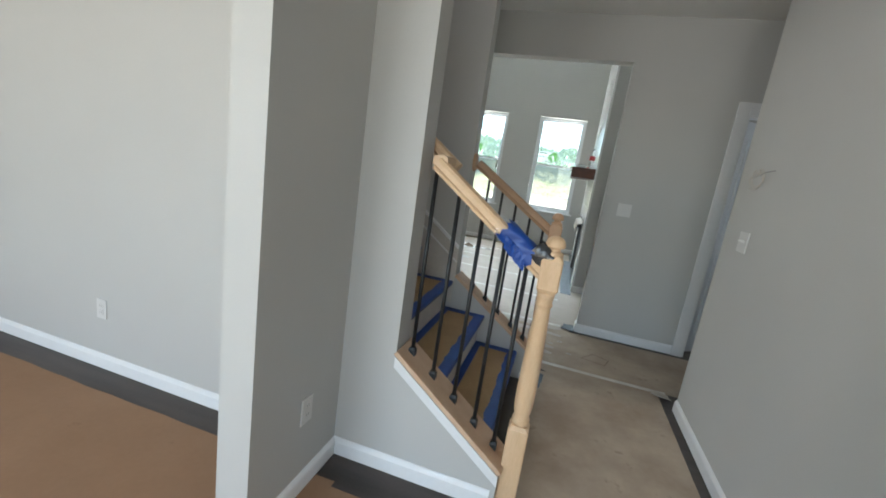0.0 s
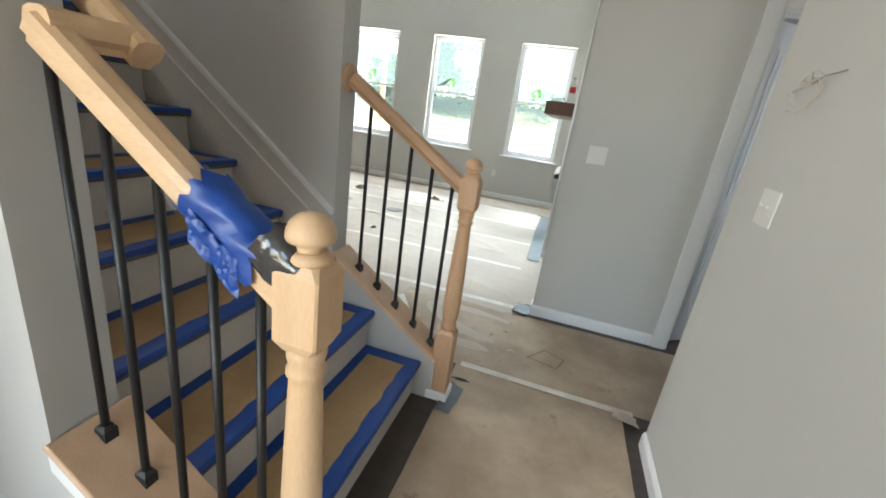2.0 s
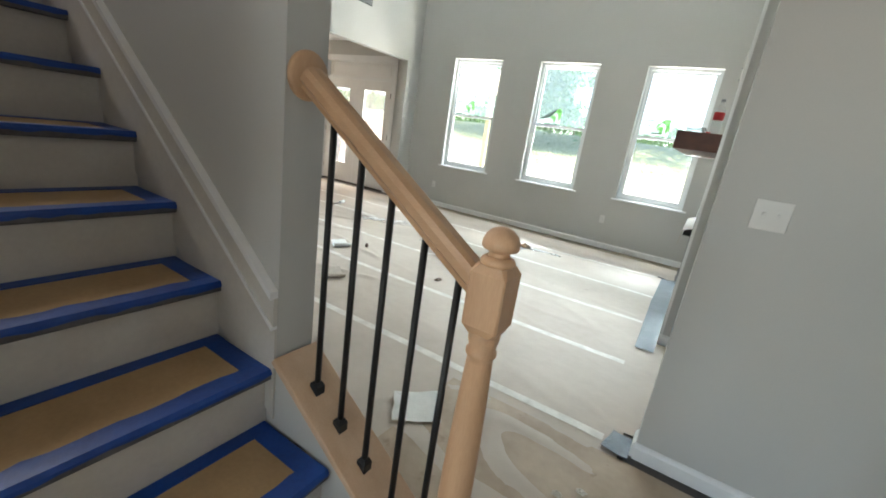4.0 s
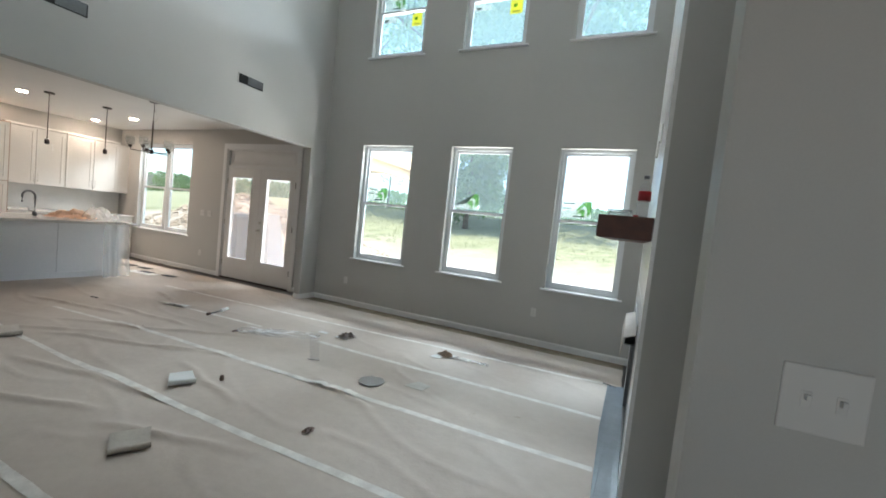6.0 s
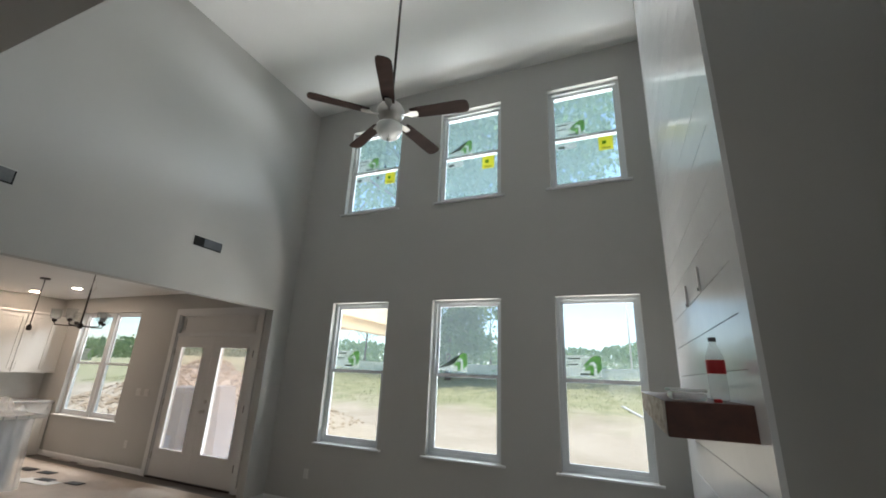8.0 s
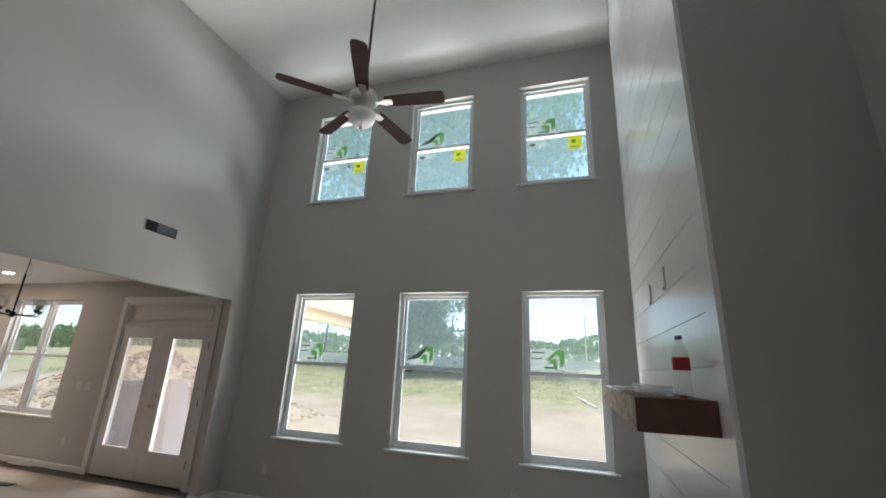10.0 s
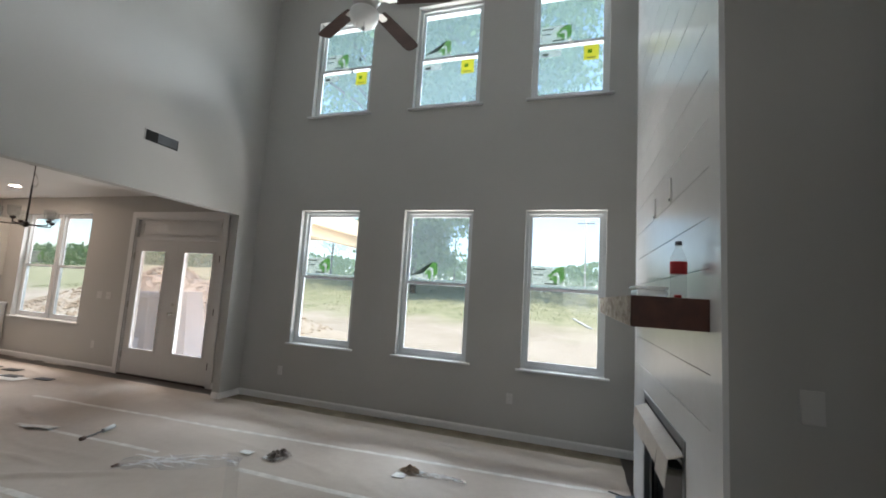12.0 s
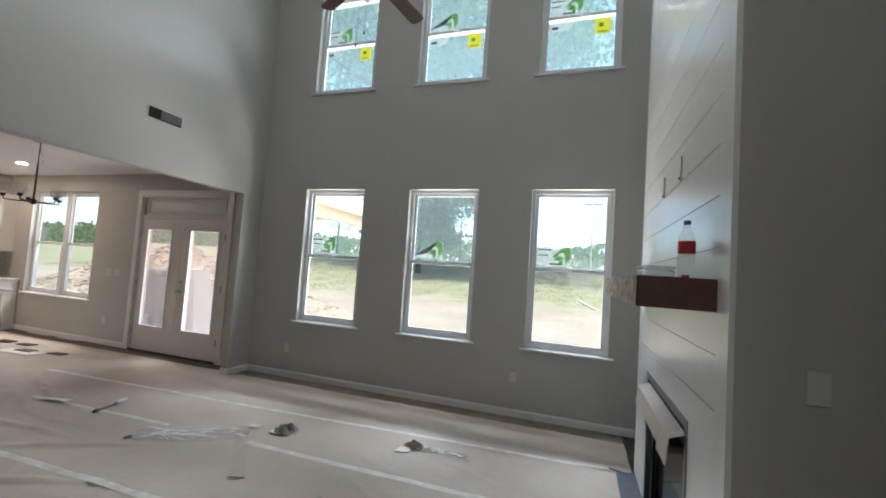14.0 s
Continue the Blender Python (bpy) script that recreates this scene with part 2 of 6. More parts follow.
def wrinkled(m, scale, strength, gap):
    """Adds broad ridged wrinkles under the fine relief of a sheet."""
    n, l = m.node_tree.nodes, m.node_tree.links
    b = n["Principled BSDF"]
    fine = b.inputs["Normal"].links[0].from_node
    tc, nz, bp = n.new("ShaderNodeTexCoord"), n.new("ShaderNodeTexNoise"), n.new("ShaderNodeBump")
    nz.noise_type = 'RIDGED_MULTIFRACTAL'
    nz.inputs["Scale"].default_value, nz.inputs["Detail"].default_value, nz.inputs["Distortion"].default_value = scale, 3, 0.6
    bp.inputs["Strength"].default_value, bp.inputs["Distance"].default_value = strength, gap
    l.new(tc.outputs["Object"], nz.inputs["Vector"])
    l.new(nz.outputs[0], bp.inputs["Height"])
    l.new(bp.outputs[0], fine.inputs["Normal"])


def spotted(m, scale, low, high, dark):
    """Adds scattered dirt spots and scuffs to a surface's colour."""
    n, l = m.node_tree.nodes, m.node_tree.links
    b = n["Principled BSDF"]
    old = b.inputs["Base Color"].links[0].from_socket
    tc, nz, mr, mx = n.new("ShaderNodeTexCoord"), n.new("ShaderNodeTexNoise"), n.new("ShaderNodeMapRange"), n.new("ShaderNodeMix")
    nz.inputs["Scale"].default_value, nz.inputs["Detail"].default_value, nz.inputs["Roughness"].default_value = scale, 4, 0.65
    mr.inputs["From Min"].default_value, mr.inputs["From Max"].default_value = low, high
    mr.inputs["To Max"].default_value = 0.75
    mx.data_type, mx.blend_type = 'RGBA', 'MULTIPLY'
    mx.inputs[7].default_value = (*dark, 1)
    l.new(tc.outputs["Object"], nz.inputs["Vector"])
    l.new(nz.outputs[0], mr.inputs[0])
    l.new(mr.outputs[0], mx.inputs["Factor"])
    l.new(old, mx.inputs[6])
    l.new(mx.outputs[2], b.inputs["Base Color"])


spotted(M_PAPER_HALL, 6.5, 0.63, 0.74, (0.45, 0.40, 0.36))
spotted(M_PAPER_ROOM, 5.0, 0.68, 0.80, (0.66, 0.60, 0.54))
spotted(M_PAPER_STUDY, 9.0, 0.66, 0.76, (0.70, 0.62, 0.56))
wrinkled(M_PAPER_ROOM, 1.7, 0.35, 0.012)
patchy(M_SEAM, 9.0, 0.8, 1.0)
M_BLADE.node_tree.nodes["Principled BSDF"].inputs["Specular IOR Level"].default_value = 0.12


# ---- mesh helpers ----
def box(bm, x0, x1, y0, y1, z0, z1, m=None):
    v = [bm.verts.new(m @ Vector(p) if m else p) for p in
         ((x0, y0, z0), (x1, y0, z0), (x1, y1, z0), (x0, y1, z0), (x0, y0, z1), (x1, y0, z1), (x1, y1, z1), (x0, y1, z1))]
    for f in ((0, 3, 2, 1), (4, 5, 6, 7), (0, 1, 5, 4), (1, 2, 6, 5), (2, 3, 7, 6), (3, 0, 4, 7)):
        bm.faces.new([v[i] for i in f])
    return v


def boxes(*dims, m=None, bevel=0.0):
    bm = bmesh.new()
    for d in dims:
        box(bm, *d, m=m)
    if bevel:
        bmesh.ops.bevel(bm, geom=bm.edges[:], offset=bevel, segments=2, affect='EDGES', profile=0.5)
    return bm


def lathe(profile, seg=20, m=None):
    """A turned shape from (radius, height) pairs, about z."""
    bm = bmesh.new()
    rings = []
    for r, z in profile:
        ring = []
        for i in range(seg):
            a = 2 * math.pi * i / seg
            p = Vector((max(r, 1e-4) * math.cos(a), max(r, 1e-4) * math.sin(a), z))
            ring.append(bm.verts.new(m @ p if m else p))
        rings.append(ring)
    for a, b in zip(rings, rings[1:]):
        for i in range(seg):
            j = (i + 1) % seg
            bm.faces.new((a[i], a[j], b[j], b[i]))
    bm.faces.new(rings[0][::-1])
    bm.faces.new(rings[-1])
    for f in bm.faces:
        f.smooth = len(f.verts) == 4
    return bm


def tube(points, r, seg=8):
    """A round bar along points."""
    bm = bmesh.new()
    pts = [Vector(p) for p in points]
    rings = []
    for i, p in enumerate(pts):
        d = (pts[min(i + 1, len(pts) - 1)] - pts[max(i - 1, 0)]).normalized()
        q = d.to_track_quat('Z', 'Y')
        rings.append([bm.verts.new(p + q @ Vector((r * math.cos(2 * math.pi * k / seg), r * math.sin(2 * math.pi * k / seg), 0))) for k in range(seg)])
    for a, b in zip(rings, rings[1:]):
        for k in range(seg):
            j = (k + 1) % seg
            bm.faces.new((a[k], a[j], b[j], b[k])).smooth = True
    bm.faces.new(rings[0][::-1])
    bm.faces.new(rings[-1])
    return bm


def prism(outline, thick, m):
    """An outline in (u, v), pushed by thick along w, laid by m."""
    bm = bmesh.new()
    a = [bm.verts.new(m @ Vector((u, v, 0))) for u, v in outline]
    b = [bm.verts.new(m @ Vector((u, v, thick))) for u, v in outline]
    bm.faces.new(a[::-1])
    bm.faces.new(b)
    for i in range(len(a)):
        j = (i + 1) % len(a)
        bm.faces.new((a[i], a[j], b[j], b[i]))
    bmesh.ops.recalc_face_normals(bm, faces=bm.faces[:])
    return bm


def sweep(section, p, q, up=(0, 0, 1)):
    """A section of (side, height) pairs swept from p to q."""
    p, q, up = Vector(p), Vector(q), Vector(up)
    d = (q - p).normalized()
    side = d.cross(up).normalized()
    top = side.cross(d).normalized()
    bm = bmesh.new()
    a = [bm.verts.new(p + side * s + top * h) for s, h in section]
    b = [bm.verts.new(q + side * s + top * h) for s, h in section]
    bm.faces.new(a)
    bm.faces.new(b[::-1])
    for i in range(len(a)):
        j = (i + 1) % len(a)
        bm.faces.new((a[i], b[i], b[j], a[j]))
    bmesh.ops.recalc_face_normals(bm, faces=bm.faces[:])
    return bm


def mesh_of(name, bm, mat):
    me = bpy.data.meshes.new(name)
    bm.to_mesh(me)
    bm.free()
    for m in (mat if isinstance(mat, (list, tuple)) else [mat]):
        me.materials.append(m)
    return me


def part(name, bm, mat, parent, label=""):
    ob = new(name, mesh_of(name, bm, mat))
    ob.parent = parent
    ob.matrix_parent_inverse = parent.matrix_basis.inverted()
    return tagged(ob, label)


def thing(name, at=(0, 0, 0), label="", category="", group="", kind=""):
    ob = new(name)
    ob.empty_display_size = 0.1
    ob.location = at
    return tagged(ob, label, category, group, kind)


def solid(name, bm, mat, label="", category="", group="", kind=""):
    return tagged(new(name, mesh_of(name, bm, mat)), label, category, group, kind)


def slab_with_holes(axis, w0, w1, u0, u1, v0, v1, holes=()):
    """A wall (axis 'x' or 'y') or plate ('z') between w0 and w1, with holes (u0, u1, v0, v1) going through it.
    u, v are y, z for 'x'; x, z for 'y'; x, y for 'z'."""
    us = sorted({u0, u1, *[c for h in holes for c in h[:2] if u0 < c < u1]})
    vs = sorted({v0, v1, *[c for h in holes for c in h[2:] if v0 < c < v1]})
    nu, nv = len(us) - 1, len(vs) - 1

    def full(i, j):
        if not (0 <= i < nu and 0 <= j < nv):
            return False
        cu, cv = (us[i] + us[i + 1]) / 2, (vs[j] + vs[j + 1]) / 2
        return not any(h[0] < cu < h[1] and h[2] < cv < h[3] for h in holes)

    bm = bmesh.new()
    at = {'x': lambda u, v, w: (w, u, v), 'y': lambda u, v, w: (u, w, v), 'z': lambda u, v, w: (u, v, w)}[axis]
    seen = {}

    def vert(i, j, w):
        key = (i, j, w)
        if key not in seen:
            seen[key] = bm.verts.new(at(us[i], vs[j], w))
        return seen[key]

    for i in range(nu):
        for j in range(nv):
            if not full(i, j):
                continue
            for w in (w0, w1):
                bm.faces.new([vert(i, j, w), vert(i + 1, j, w), vert(i + 1, j + 1, w), vert(i, j + 1, w)])
            for di, dj, e in ((-1, 0, ((i, j), (i, j + 1))), (1, 0, ((i + 1, j), (i + 1, j + 1))), (0, -1, ((i, j), (i + 1, j))), (0, 1, ((i, j + 1), (i + 1, j + 1)))):
                if not full(i + di, j + dj):
                    (a, b), (c, d) = e
                    bm.faces.new([vert(a, b, w0), vert(c, d, w0), vert(c, d, w1), vert(a, b, w1)])
    bmesh.ops.recalc_face_normals(bm, faces=bm.faces[:])
    return bm


def wall(name, axis, w0, w1, u0, u1, v0, v1, holes=(), mat=None, label="greige painted drywall wall"):
    return solid(name, slab_with_holes(axis, w0, w1, u0, u1, v0, v1, holes), mat or M_WALL, label, "wall", kind="structure")


# ---- the house: setting ----
CEIL, HIGH = 2.84, 5.86
NY, NZ = 8.50, 8.66                      # window wall, inner and outer face
LOWER = [(-3.55, -2.645), (-1.997, -1.095), (-0.463, 0.42)]
LOW_Z, UP_Z = (0.775, 2.588), (3.945, 5.385)
KIT = (-9.55, -7.78, 0.70, 2.545)
FD = (-6.71, -4.89, 0.0, 2.48)
SHELL = dict(label="greige painted drywall wall", category="wall", kind="structure")

wall("wall_north", 'y', NY, NZ, -10.42, 1.42, -0.3, 6.0,
     [(a, b, *LOW_Z) for a, b in LOWER] + [(a, b, *UP_Z) for a, b in LOWER] + [KIT, (FD[0], FD[1], 0.0, FD[3])])
wall("wall_west_of_great_room", 'x', -4.42, -4.30, 2.85, NY, 0.0, HIGH, [(4.12, 8.15, -1, 2.455)])
wall("wall_hall_end", 'y', 3.99, 4.11, -4.30, 3.0, 0.0, HIGH, [(-5, 0.64, -1, 2.47), (1.575, 2.36, -1, 2.135)])
wall("wall_beside_fireplace", 'y', 5.50, 5.62, 0.6205, 3.0, 0.0, HIGH)
wall("wall_alcove", 'x', 1.20, 1.30, 4.11, 5.50, 0.0, HIGH)
wall("wall_east", 'x', 1.30, 1.42, 5.62, NY, 0.0, HIGH)
wall("wall_hall_right", 'x', 1.276, 1.40, -3.2, 2.88, 0.0, CEIL, label="warm greige painted hallway wall")
wall("wall_recess", 'y', 2.76, 2.88, 1.40, 3.0, 0.0, CEIL)
wall("wall_far_east", 'x', 3.0, 3.12, 2.88, 5.50, 0.0, HIGH, [(4.60, 4.80, 1.5, 1.9)])
wall("wall_stair_near", 'y', 1.52, 1.66, -4.30, -0.255, 0.0, HIGH, label="pale greige stair wall")
wall("wall_stair_far", 'y', 2.735, 2.865, -4.30, -0.335, 0.0, HIGH, label="greige stair wall")
# the high opening in this wall is invented to seat the stair fill lamp
wall("wall_stair_end", 'x', -4.42, -4.30, 1.52, 2.85, 0.0, HIGH, [(1.80, 2.60, 3.3, 4.9)])
wall("wall_stub", 'x', -0.64, -0.51, 0.96, 1.52, 0.0, CEIL, label="greige stub wall beside the opening")
wall("wall_study_header", 'x', -0.64, -0.51, -3.2, 0.96, 2.40, CEIL)
wall("wall_study_west", 'x', -4.42, -4.30, -3.2, 1.52, 0.0, CEIL)
wall("wall_front", 'y', -3.32, -3.2, -4.42, 1.40, 0.0, CEIL, [(-3.1, -0.9, 0.65, 2.35), (-0.25, 1.15, 0.0, 2.45)])
wall("wall_kitchen_west", 'x', -10.42, -10.30, 2.90, NY, 0.0, CEIL)
wall("wall_kitchen_south", 'y', 2.78, 2.90, -10.42, -4.42, 0.0, CEIL)


def plate(name, z0, z1, x0, x1, y0, y1, holes, mat, label, cat):
    return solid(name, slab_with_holes('z', z0, z1, x0, x1, y0, y1, holes), mat, label, cat, kind="structure")


plate("floor", -0.25, 0.0, -10.42, 3.12, -3.32, NZ, (), M_FLOOR, "dark wood floor under protective paper", "floor")
plate("floor_edge", 0.0, 0.003, -4.28, 0.58, 8.10, 8.485, (), textured("dusty_subfloor", (0.20, 0.17, 0.12), (0.36, 0.31, 0.24), 0.85, 4, 40, 0.3), "dusty bare subfloor between paper and baseboard", "floor")
plate("ceiling_hall", CEIL, CEIL + 0.12, -4.42, 3.12, -3.32, 3.99, [(-4.30, -0.3, 1.66, 2.735)], M_CEIL, "white hallway ceiling", "ceiling")
plate("ceiling_kitchen", CEIL, CEIL + 0.12, -10.42, -4.42, 2.78, NY, (), M_CEIL, "white kitchen ceiling", "ceiling")
plate("ceiling_great_room", HIGH, HIGH + 0.12, -4.42, 3.12, 3.99, NY, (), M_CEIL, "white two-storey ceiling", "ceiling")
plate("ceiling_stairwell", HIGH, HIGH + 0.12, -4.42, 0.2, 1.4, 3.0, (), M_CEIL, "white stairwell ceiling", "ceiling")
wall("wall_stairwell_upper", 'x', -0.3, -0.18, 1.52, 2.85, CEIL + 0.12, HIGH)

# unseen slab, added to keep direct sun out of the front openings
solid("sun_block_front", boxes((-4.9, 1.9, -4.45, -3.322, CEIL + 0.13, CEIL + 0.25)), M_TRIM, "added unseen slab over the front wall, keeps sun out of the openings", "eave", kind="structure")
# another added slab, out of view, sized to stop sun at the rear windows
solid("sun_block_rear", boxes((-10.9, 1.9, NZ + 0.002, NZ + 0.95, 6.0, 6.12)), M_TRIM, "added unseen slab over the rear wall, keeps sun out of the windows", "eave", kind="structure")

BASE = [(0, 0), (0.014, 0), (0.014, 0.062), (0.010, 0.072), (0.005, 0.080), (0, 0.083)]


def baseboard(p, q, label="white painted baseboard"):
    """Runs from p to q with the room on the right-hand side."""
    return solid("baseboard", sweep(BASE, (*p, 0.003), (*q, 0.003)), M_TRIM, label, "baseboard", kind="structure")


for p, q in (((-4.30, NY), (1.30, NY)), ((-10.30, NY), (FD[0] - 0.09, NY)), ((FD[1] + 0.09, NY), (-4.42, NY)),
             ((0.64, 3.99), (1.485, 3.99)), ((0.602, 5.50), (1.20, 5.50)), ((0.64, 4.11), (0.64, 3.99)), 
             ((1.276, 2.88), (1.276, -3.2)), ((-0.51, 0.96), (-0.51, 1.52)), ((-0.51, 1.52), (0.24, 1.52)), ((-4.30, 1.52), (-0.64, 1.52)),
             ((-4.30, 8.15), (-4.30, NY)), ((-4.42, 8.15), (-4.30, 8.15))):
    baseboard(p, q)


# ---- windows ----
def window_unit(name, x0, x1, z0, z1, label, mats, stool=True):
    """A white vinyl double-hung window in the north wall, with a stool board below."""
    root = thing(name, ((x0 + x1) / 2, NY, z0), label, "window", kind="structure")
    yf0, yf1, f = NY + 0.075, NY + 0.15, 0.038
    part("window_frame", boxes((x0, x0 + f, yf0, yf1, z0, z1), (x1 - f, x1, yf0, yf1, z0, z1), (x0 + f, x1 - f, yf0, yf1, z1 - f, z1), (x0 + f, x1 - f, yf0, yf1, z0, z0 + f)), M_VINYL, root)
    zm = z0 + (z1 - z0) * 0.495
    s = 0.034
    for nm, a, b, ya, yb in (("upper_sash", zm - 0.02, z1 - f, yf0 + 0.036, yf0 + 0.06), ("lower_sash", z0 + f, zm + 0.02, yf0 + 0.006, yf0 + 0.034)):
        xa, xb = x0 + f, x1 - f
        sash = part(nm, boxes((xa, xa + s, ya, yb, a, b), (xb - s, xb, ya, yb, a, b), (xa + s, xb - s, ya, yb, b - s, b), (xa + s, xb - s, ya, yb, a, a + s + 0.008)), M_VINYL, root)
        pane = part("pane", boxes((xa + s, xb - s, (ya + yb) / 2 - 0.002, (ya + yb) / 2 + 0.002, a + s, b - s)), mats[0] if nm == "upper_sash" else mats[1], sash)
        pane.visible_shadow = False
    part("sash_lock", boxes(((x0 + x1) / 2 - 0.03, (x0 + x1) / 2 + 0.03, yf0 - 0.012, yf0 + 0.006, zm + 0.004, zm + 0.018), bevel=0.003), M_VINYL, root)
    if stool:
        part("window_sill", boxes((x0 - 0.05, x1 + 0.05, NY - 0.04, NY + 0.078, z0 - 0.022, z0 - 0.001), bevel=0.004), M_TRIM, root)
    return root


def sticker(x, y, z, w, h, kind_of):
    """A flat label on a pane, with plain marks only."""
    if kind_of == "energy":
        root = thing("window_sticker", (x, y, z), "yellow square label stuck on the upper window pane", "sticker", "yellow window labels")
        part("label_sheet", boxes((x, x + w, y, y + 0.001, z, z + h)), M_STICK_Y, root)
        part("printed_mark", boxes((x + w * .25, x + w * .55, y - 0.001, y - 0.0002, z + h * .45, z + h * .7)), M_STICK_G, root)
        part("printed_bar", boxes((x + w * .2, x + w * .8, y - 0.001, y - 0.0002, z + h * .12, z + h * .2)), M_STICK_K, root)
        return root
    if kind_of == "small":
        root = thing("window_sticker", (x, y, z), "small pale label stuck on the upper window pane", "sticker", "small window labels")
        part("label_sheet", boxes((x, x + w, y, y + 0.001, z, z + h)), M_STICK_W, root)
        part("printed_mark", boxes((x + w * .1, x + w * .4, y - 0.001, y - 0.0002, z + h * .2, z + h * .6)), M_STICK_K, root)
        return root
    root = thing("window_sticker", (x, y, z), ("half-torn white label" if kind_of == "torn" else "white label") + " with a green leaf mark on the window pane", "sticker", "green window labels")
    lay = Matrix(((1, 0, 0, x), (0, 0, 1, y - 0.0025), (0, 1, 0, z), (0, 0, 0, 1)))
    if kind_of == "torn":
        back = lay @ Matrix.Translation((0, 0, 0.003))
        part("label_sheet", prism([(0, h * 0.05), (w * 0.05, h * 0.18), (w * 0.84, h * 1.02), (w, h * 0.9), (w, 0)], 0.001, back), M_STICK_W, root)
        part("folded_corner", prism([(0, h * 0.16), (w * 0.84, h * 1.04), (w * 0.50, h * 0.34)], 0.001, lay @ Matrix.Translation((0, 0, -0.003))), M_STICK_K, root)
    else:
        part("label_sheet", boxes((x, x + w, y, y + 0.001, z, z + h)), M_STICK_W, root)
    for o in (((0.48, 0.50), (0.72, 0.90), (0.86, 1.0), (0.98, 0.94), (1.0, 0.36), (0.87, 0.10), (0.85, 0.60), (0.76, 0.72), (0.66, 0.62), (0.56, 0.40)), ((0.50, 0.26), (0.64, 0.52), (0.74, 0.55), (0.79, 0.44), (0.77, 0.06), (0.68, 0.06), (0.67, 0.30))):
        part("leaf_mark", prism([(u * w, v * h) for u, v in o], 0.001, lay), M_STICK_G, root)
    if kind_of == "torn":
        return root
    part("printed_bar", boxes((x + w * .05, x + w * .42, y - 0.0015, y - 0.0003, z + h * .80, z + h * .86)), M_STICK_K, root)
    part("printed_bar", boxes((x + w * .05, x + w * .34, y - 0.0015, y - 0.0003, z + h * .52, z + h * .57)), M_STICK_K, root)
    part("printed_bar", boxes((x + w * .40, x + w * .78, y - 0.0015, y - 0.0003, z + h * .07, z + h * .15)), M_STICK_K, root)
    return root


for i, (a, b) in enumerate(LOWER):
    window_unit("window_%d" % (i + 1), a, b, *LOW_Z, "tall white double-hung window with a white sill", (M_HAZY, M_GLASS))
    window_unit("window_%d" % (i + 4), a, b, *UP_Z, "high white double-hung window in the two-storey wall", (M_DUSTY, M_DUSTY))
    zm = LOW_Z[0] + (LOW_Z[1] - LOW_Z[0]) * 0.495
    sticker(a + 0.078, NY + 0.117, zm + 0.048, 0.37, 0.225, "torn" if i == 1 else "maker")
    zu = UP_Z[0] + (UP_Z[1] - UP_Z[0]) * 0.495
    sticker(a + 0.078, NY + 0.117, zu + 0.048, 0.37, 0.22, "torn" if i == 1 else "maker")
    sticker(b - 0.29, NY + 0.090, zu - 0.24, 0.17, 0.19, "energy")
    sticker(a + 0.085, NY + 0.090, zu - 0.15, 0.25, 0.085, "small")

km = (KIT[0] + KIT[1]) / 2
window_unit("window_7", KIT[0], km - 0.03, KIT[2], KIT[3], "white double-hung kitchen window, one of a pair", (M_GLASS, M_GLASS), stool=False)
window_unit("window_8", km + 0.03, KIT[1], KIT[2], KIT[3], "white double-hung kitchen window, one of a pair", (M_GLASS, M_GLASS), stool=False)
solid("trim_kitchen_window", boxes((km - 0.03, km + 0.03, NY + 0.06, NY + 0.15, KIT[2], KIT[3])), M_VINYL, "white mullion between the kitchen windows", "trim", kind="structure")
solid("trim_kitchen_stool", boxes((KIT[0] - 0.05, KIT[1] + 0.05, NY - 0.04, NY + 0.06, KIT[2] - 0.022, KIT[2] - 0.001), bevel=0.004), M_TRIM, "white stool board under the kitchen windows", "trim", kind="structure")
sticker(KIT[0] + 0.09, NY + 0.117, 1.66, 0.34, 0.22, "maker")

# ---- french doors ----
fd = thing("door_1", (-5.8, NY, 0), "white double french door, closed, with hazy glass and a panelled transom", "door", kind="structure")
x0, x1 = FD[0], FD[1]
part("casing", boxes((x0 - 0.09, x0 + 0.005, NY - 0.018, NY, 0.0, 2.57), (x1 - 0.005, x1 + 0.09, NY - 0.018, NY, 0.0, 2.57), (x0 + 0.005, x1 - 0.005, NY - 0.018, NY, 2.475, 2.57)), M_TRIM, fd)
part("jamb", boxes((x0, x0 + 0.03, NY, NZ, 0.02, 2.48), (x1 - 0.03, x1, NY, NZ, 0.02, 2.48), (x0 + 0.03, x1 - 0.03, NY, NZ, 2.45, 2.48), (x0 + 0.03, x1 - 0.03, NY + 0.005, NZ, 2.115, 2.165)), M_TRIM, fd)
part("transom_panel", boxes((x0 + 0.03, x1 - 0.03, NY + 0.05, NY + 0.07, 2.165, 2.45), (x0 + 0.10, x1 - 0.10, NY + 0.035, NY + 0.05, 2.21, 2.225), (x0 + 0.10, x1 - 0.10, NY + 0.035, NY + 0.05, 2.39, 2.405), (x0 + 0.10, x0 + 0.115, NY + 0.035, NY + 0.05, 2.225, 2.39), (x1 - 0.115, x1 - 0.10, NY + 0.035, NY + 0.05, 2.225, 2.39)), M_DOOR, fd)
part("threshold", boxes((x0, x1, NY - 0.01, NZ, 0.0, 0.02)), M_BRASS_BLACK, fd, "dark bronze threshold")
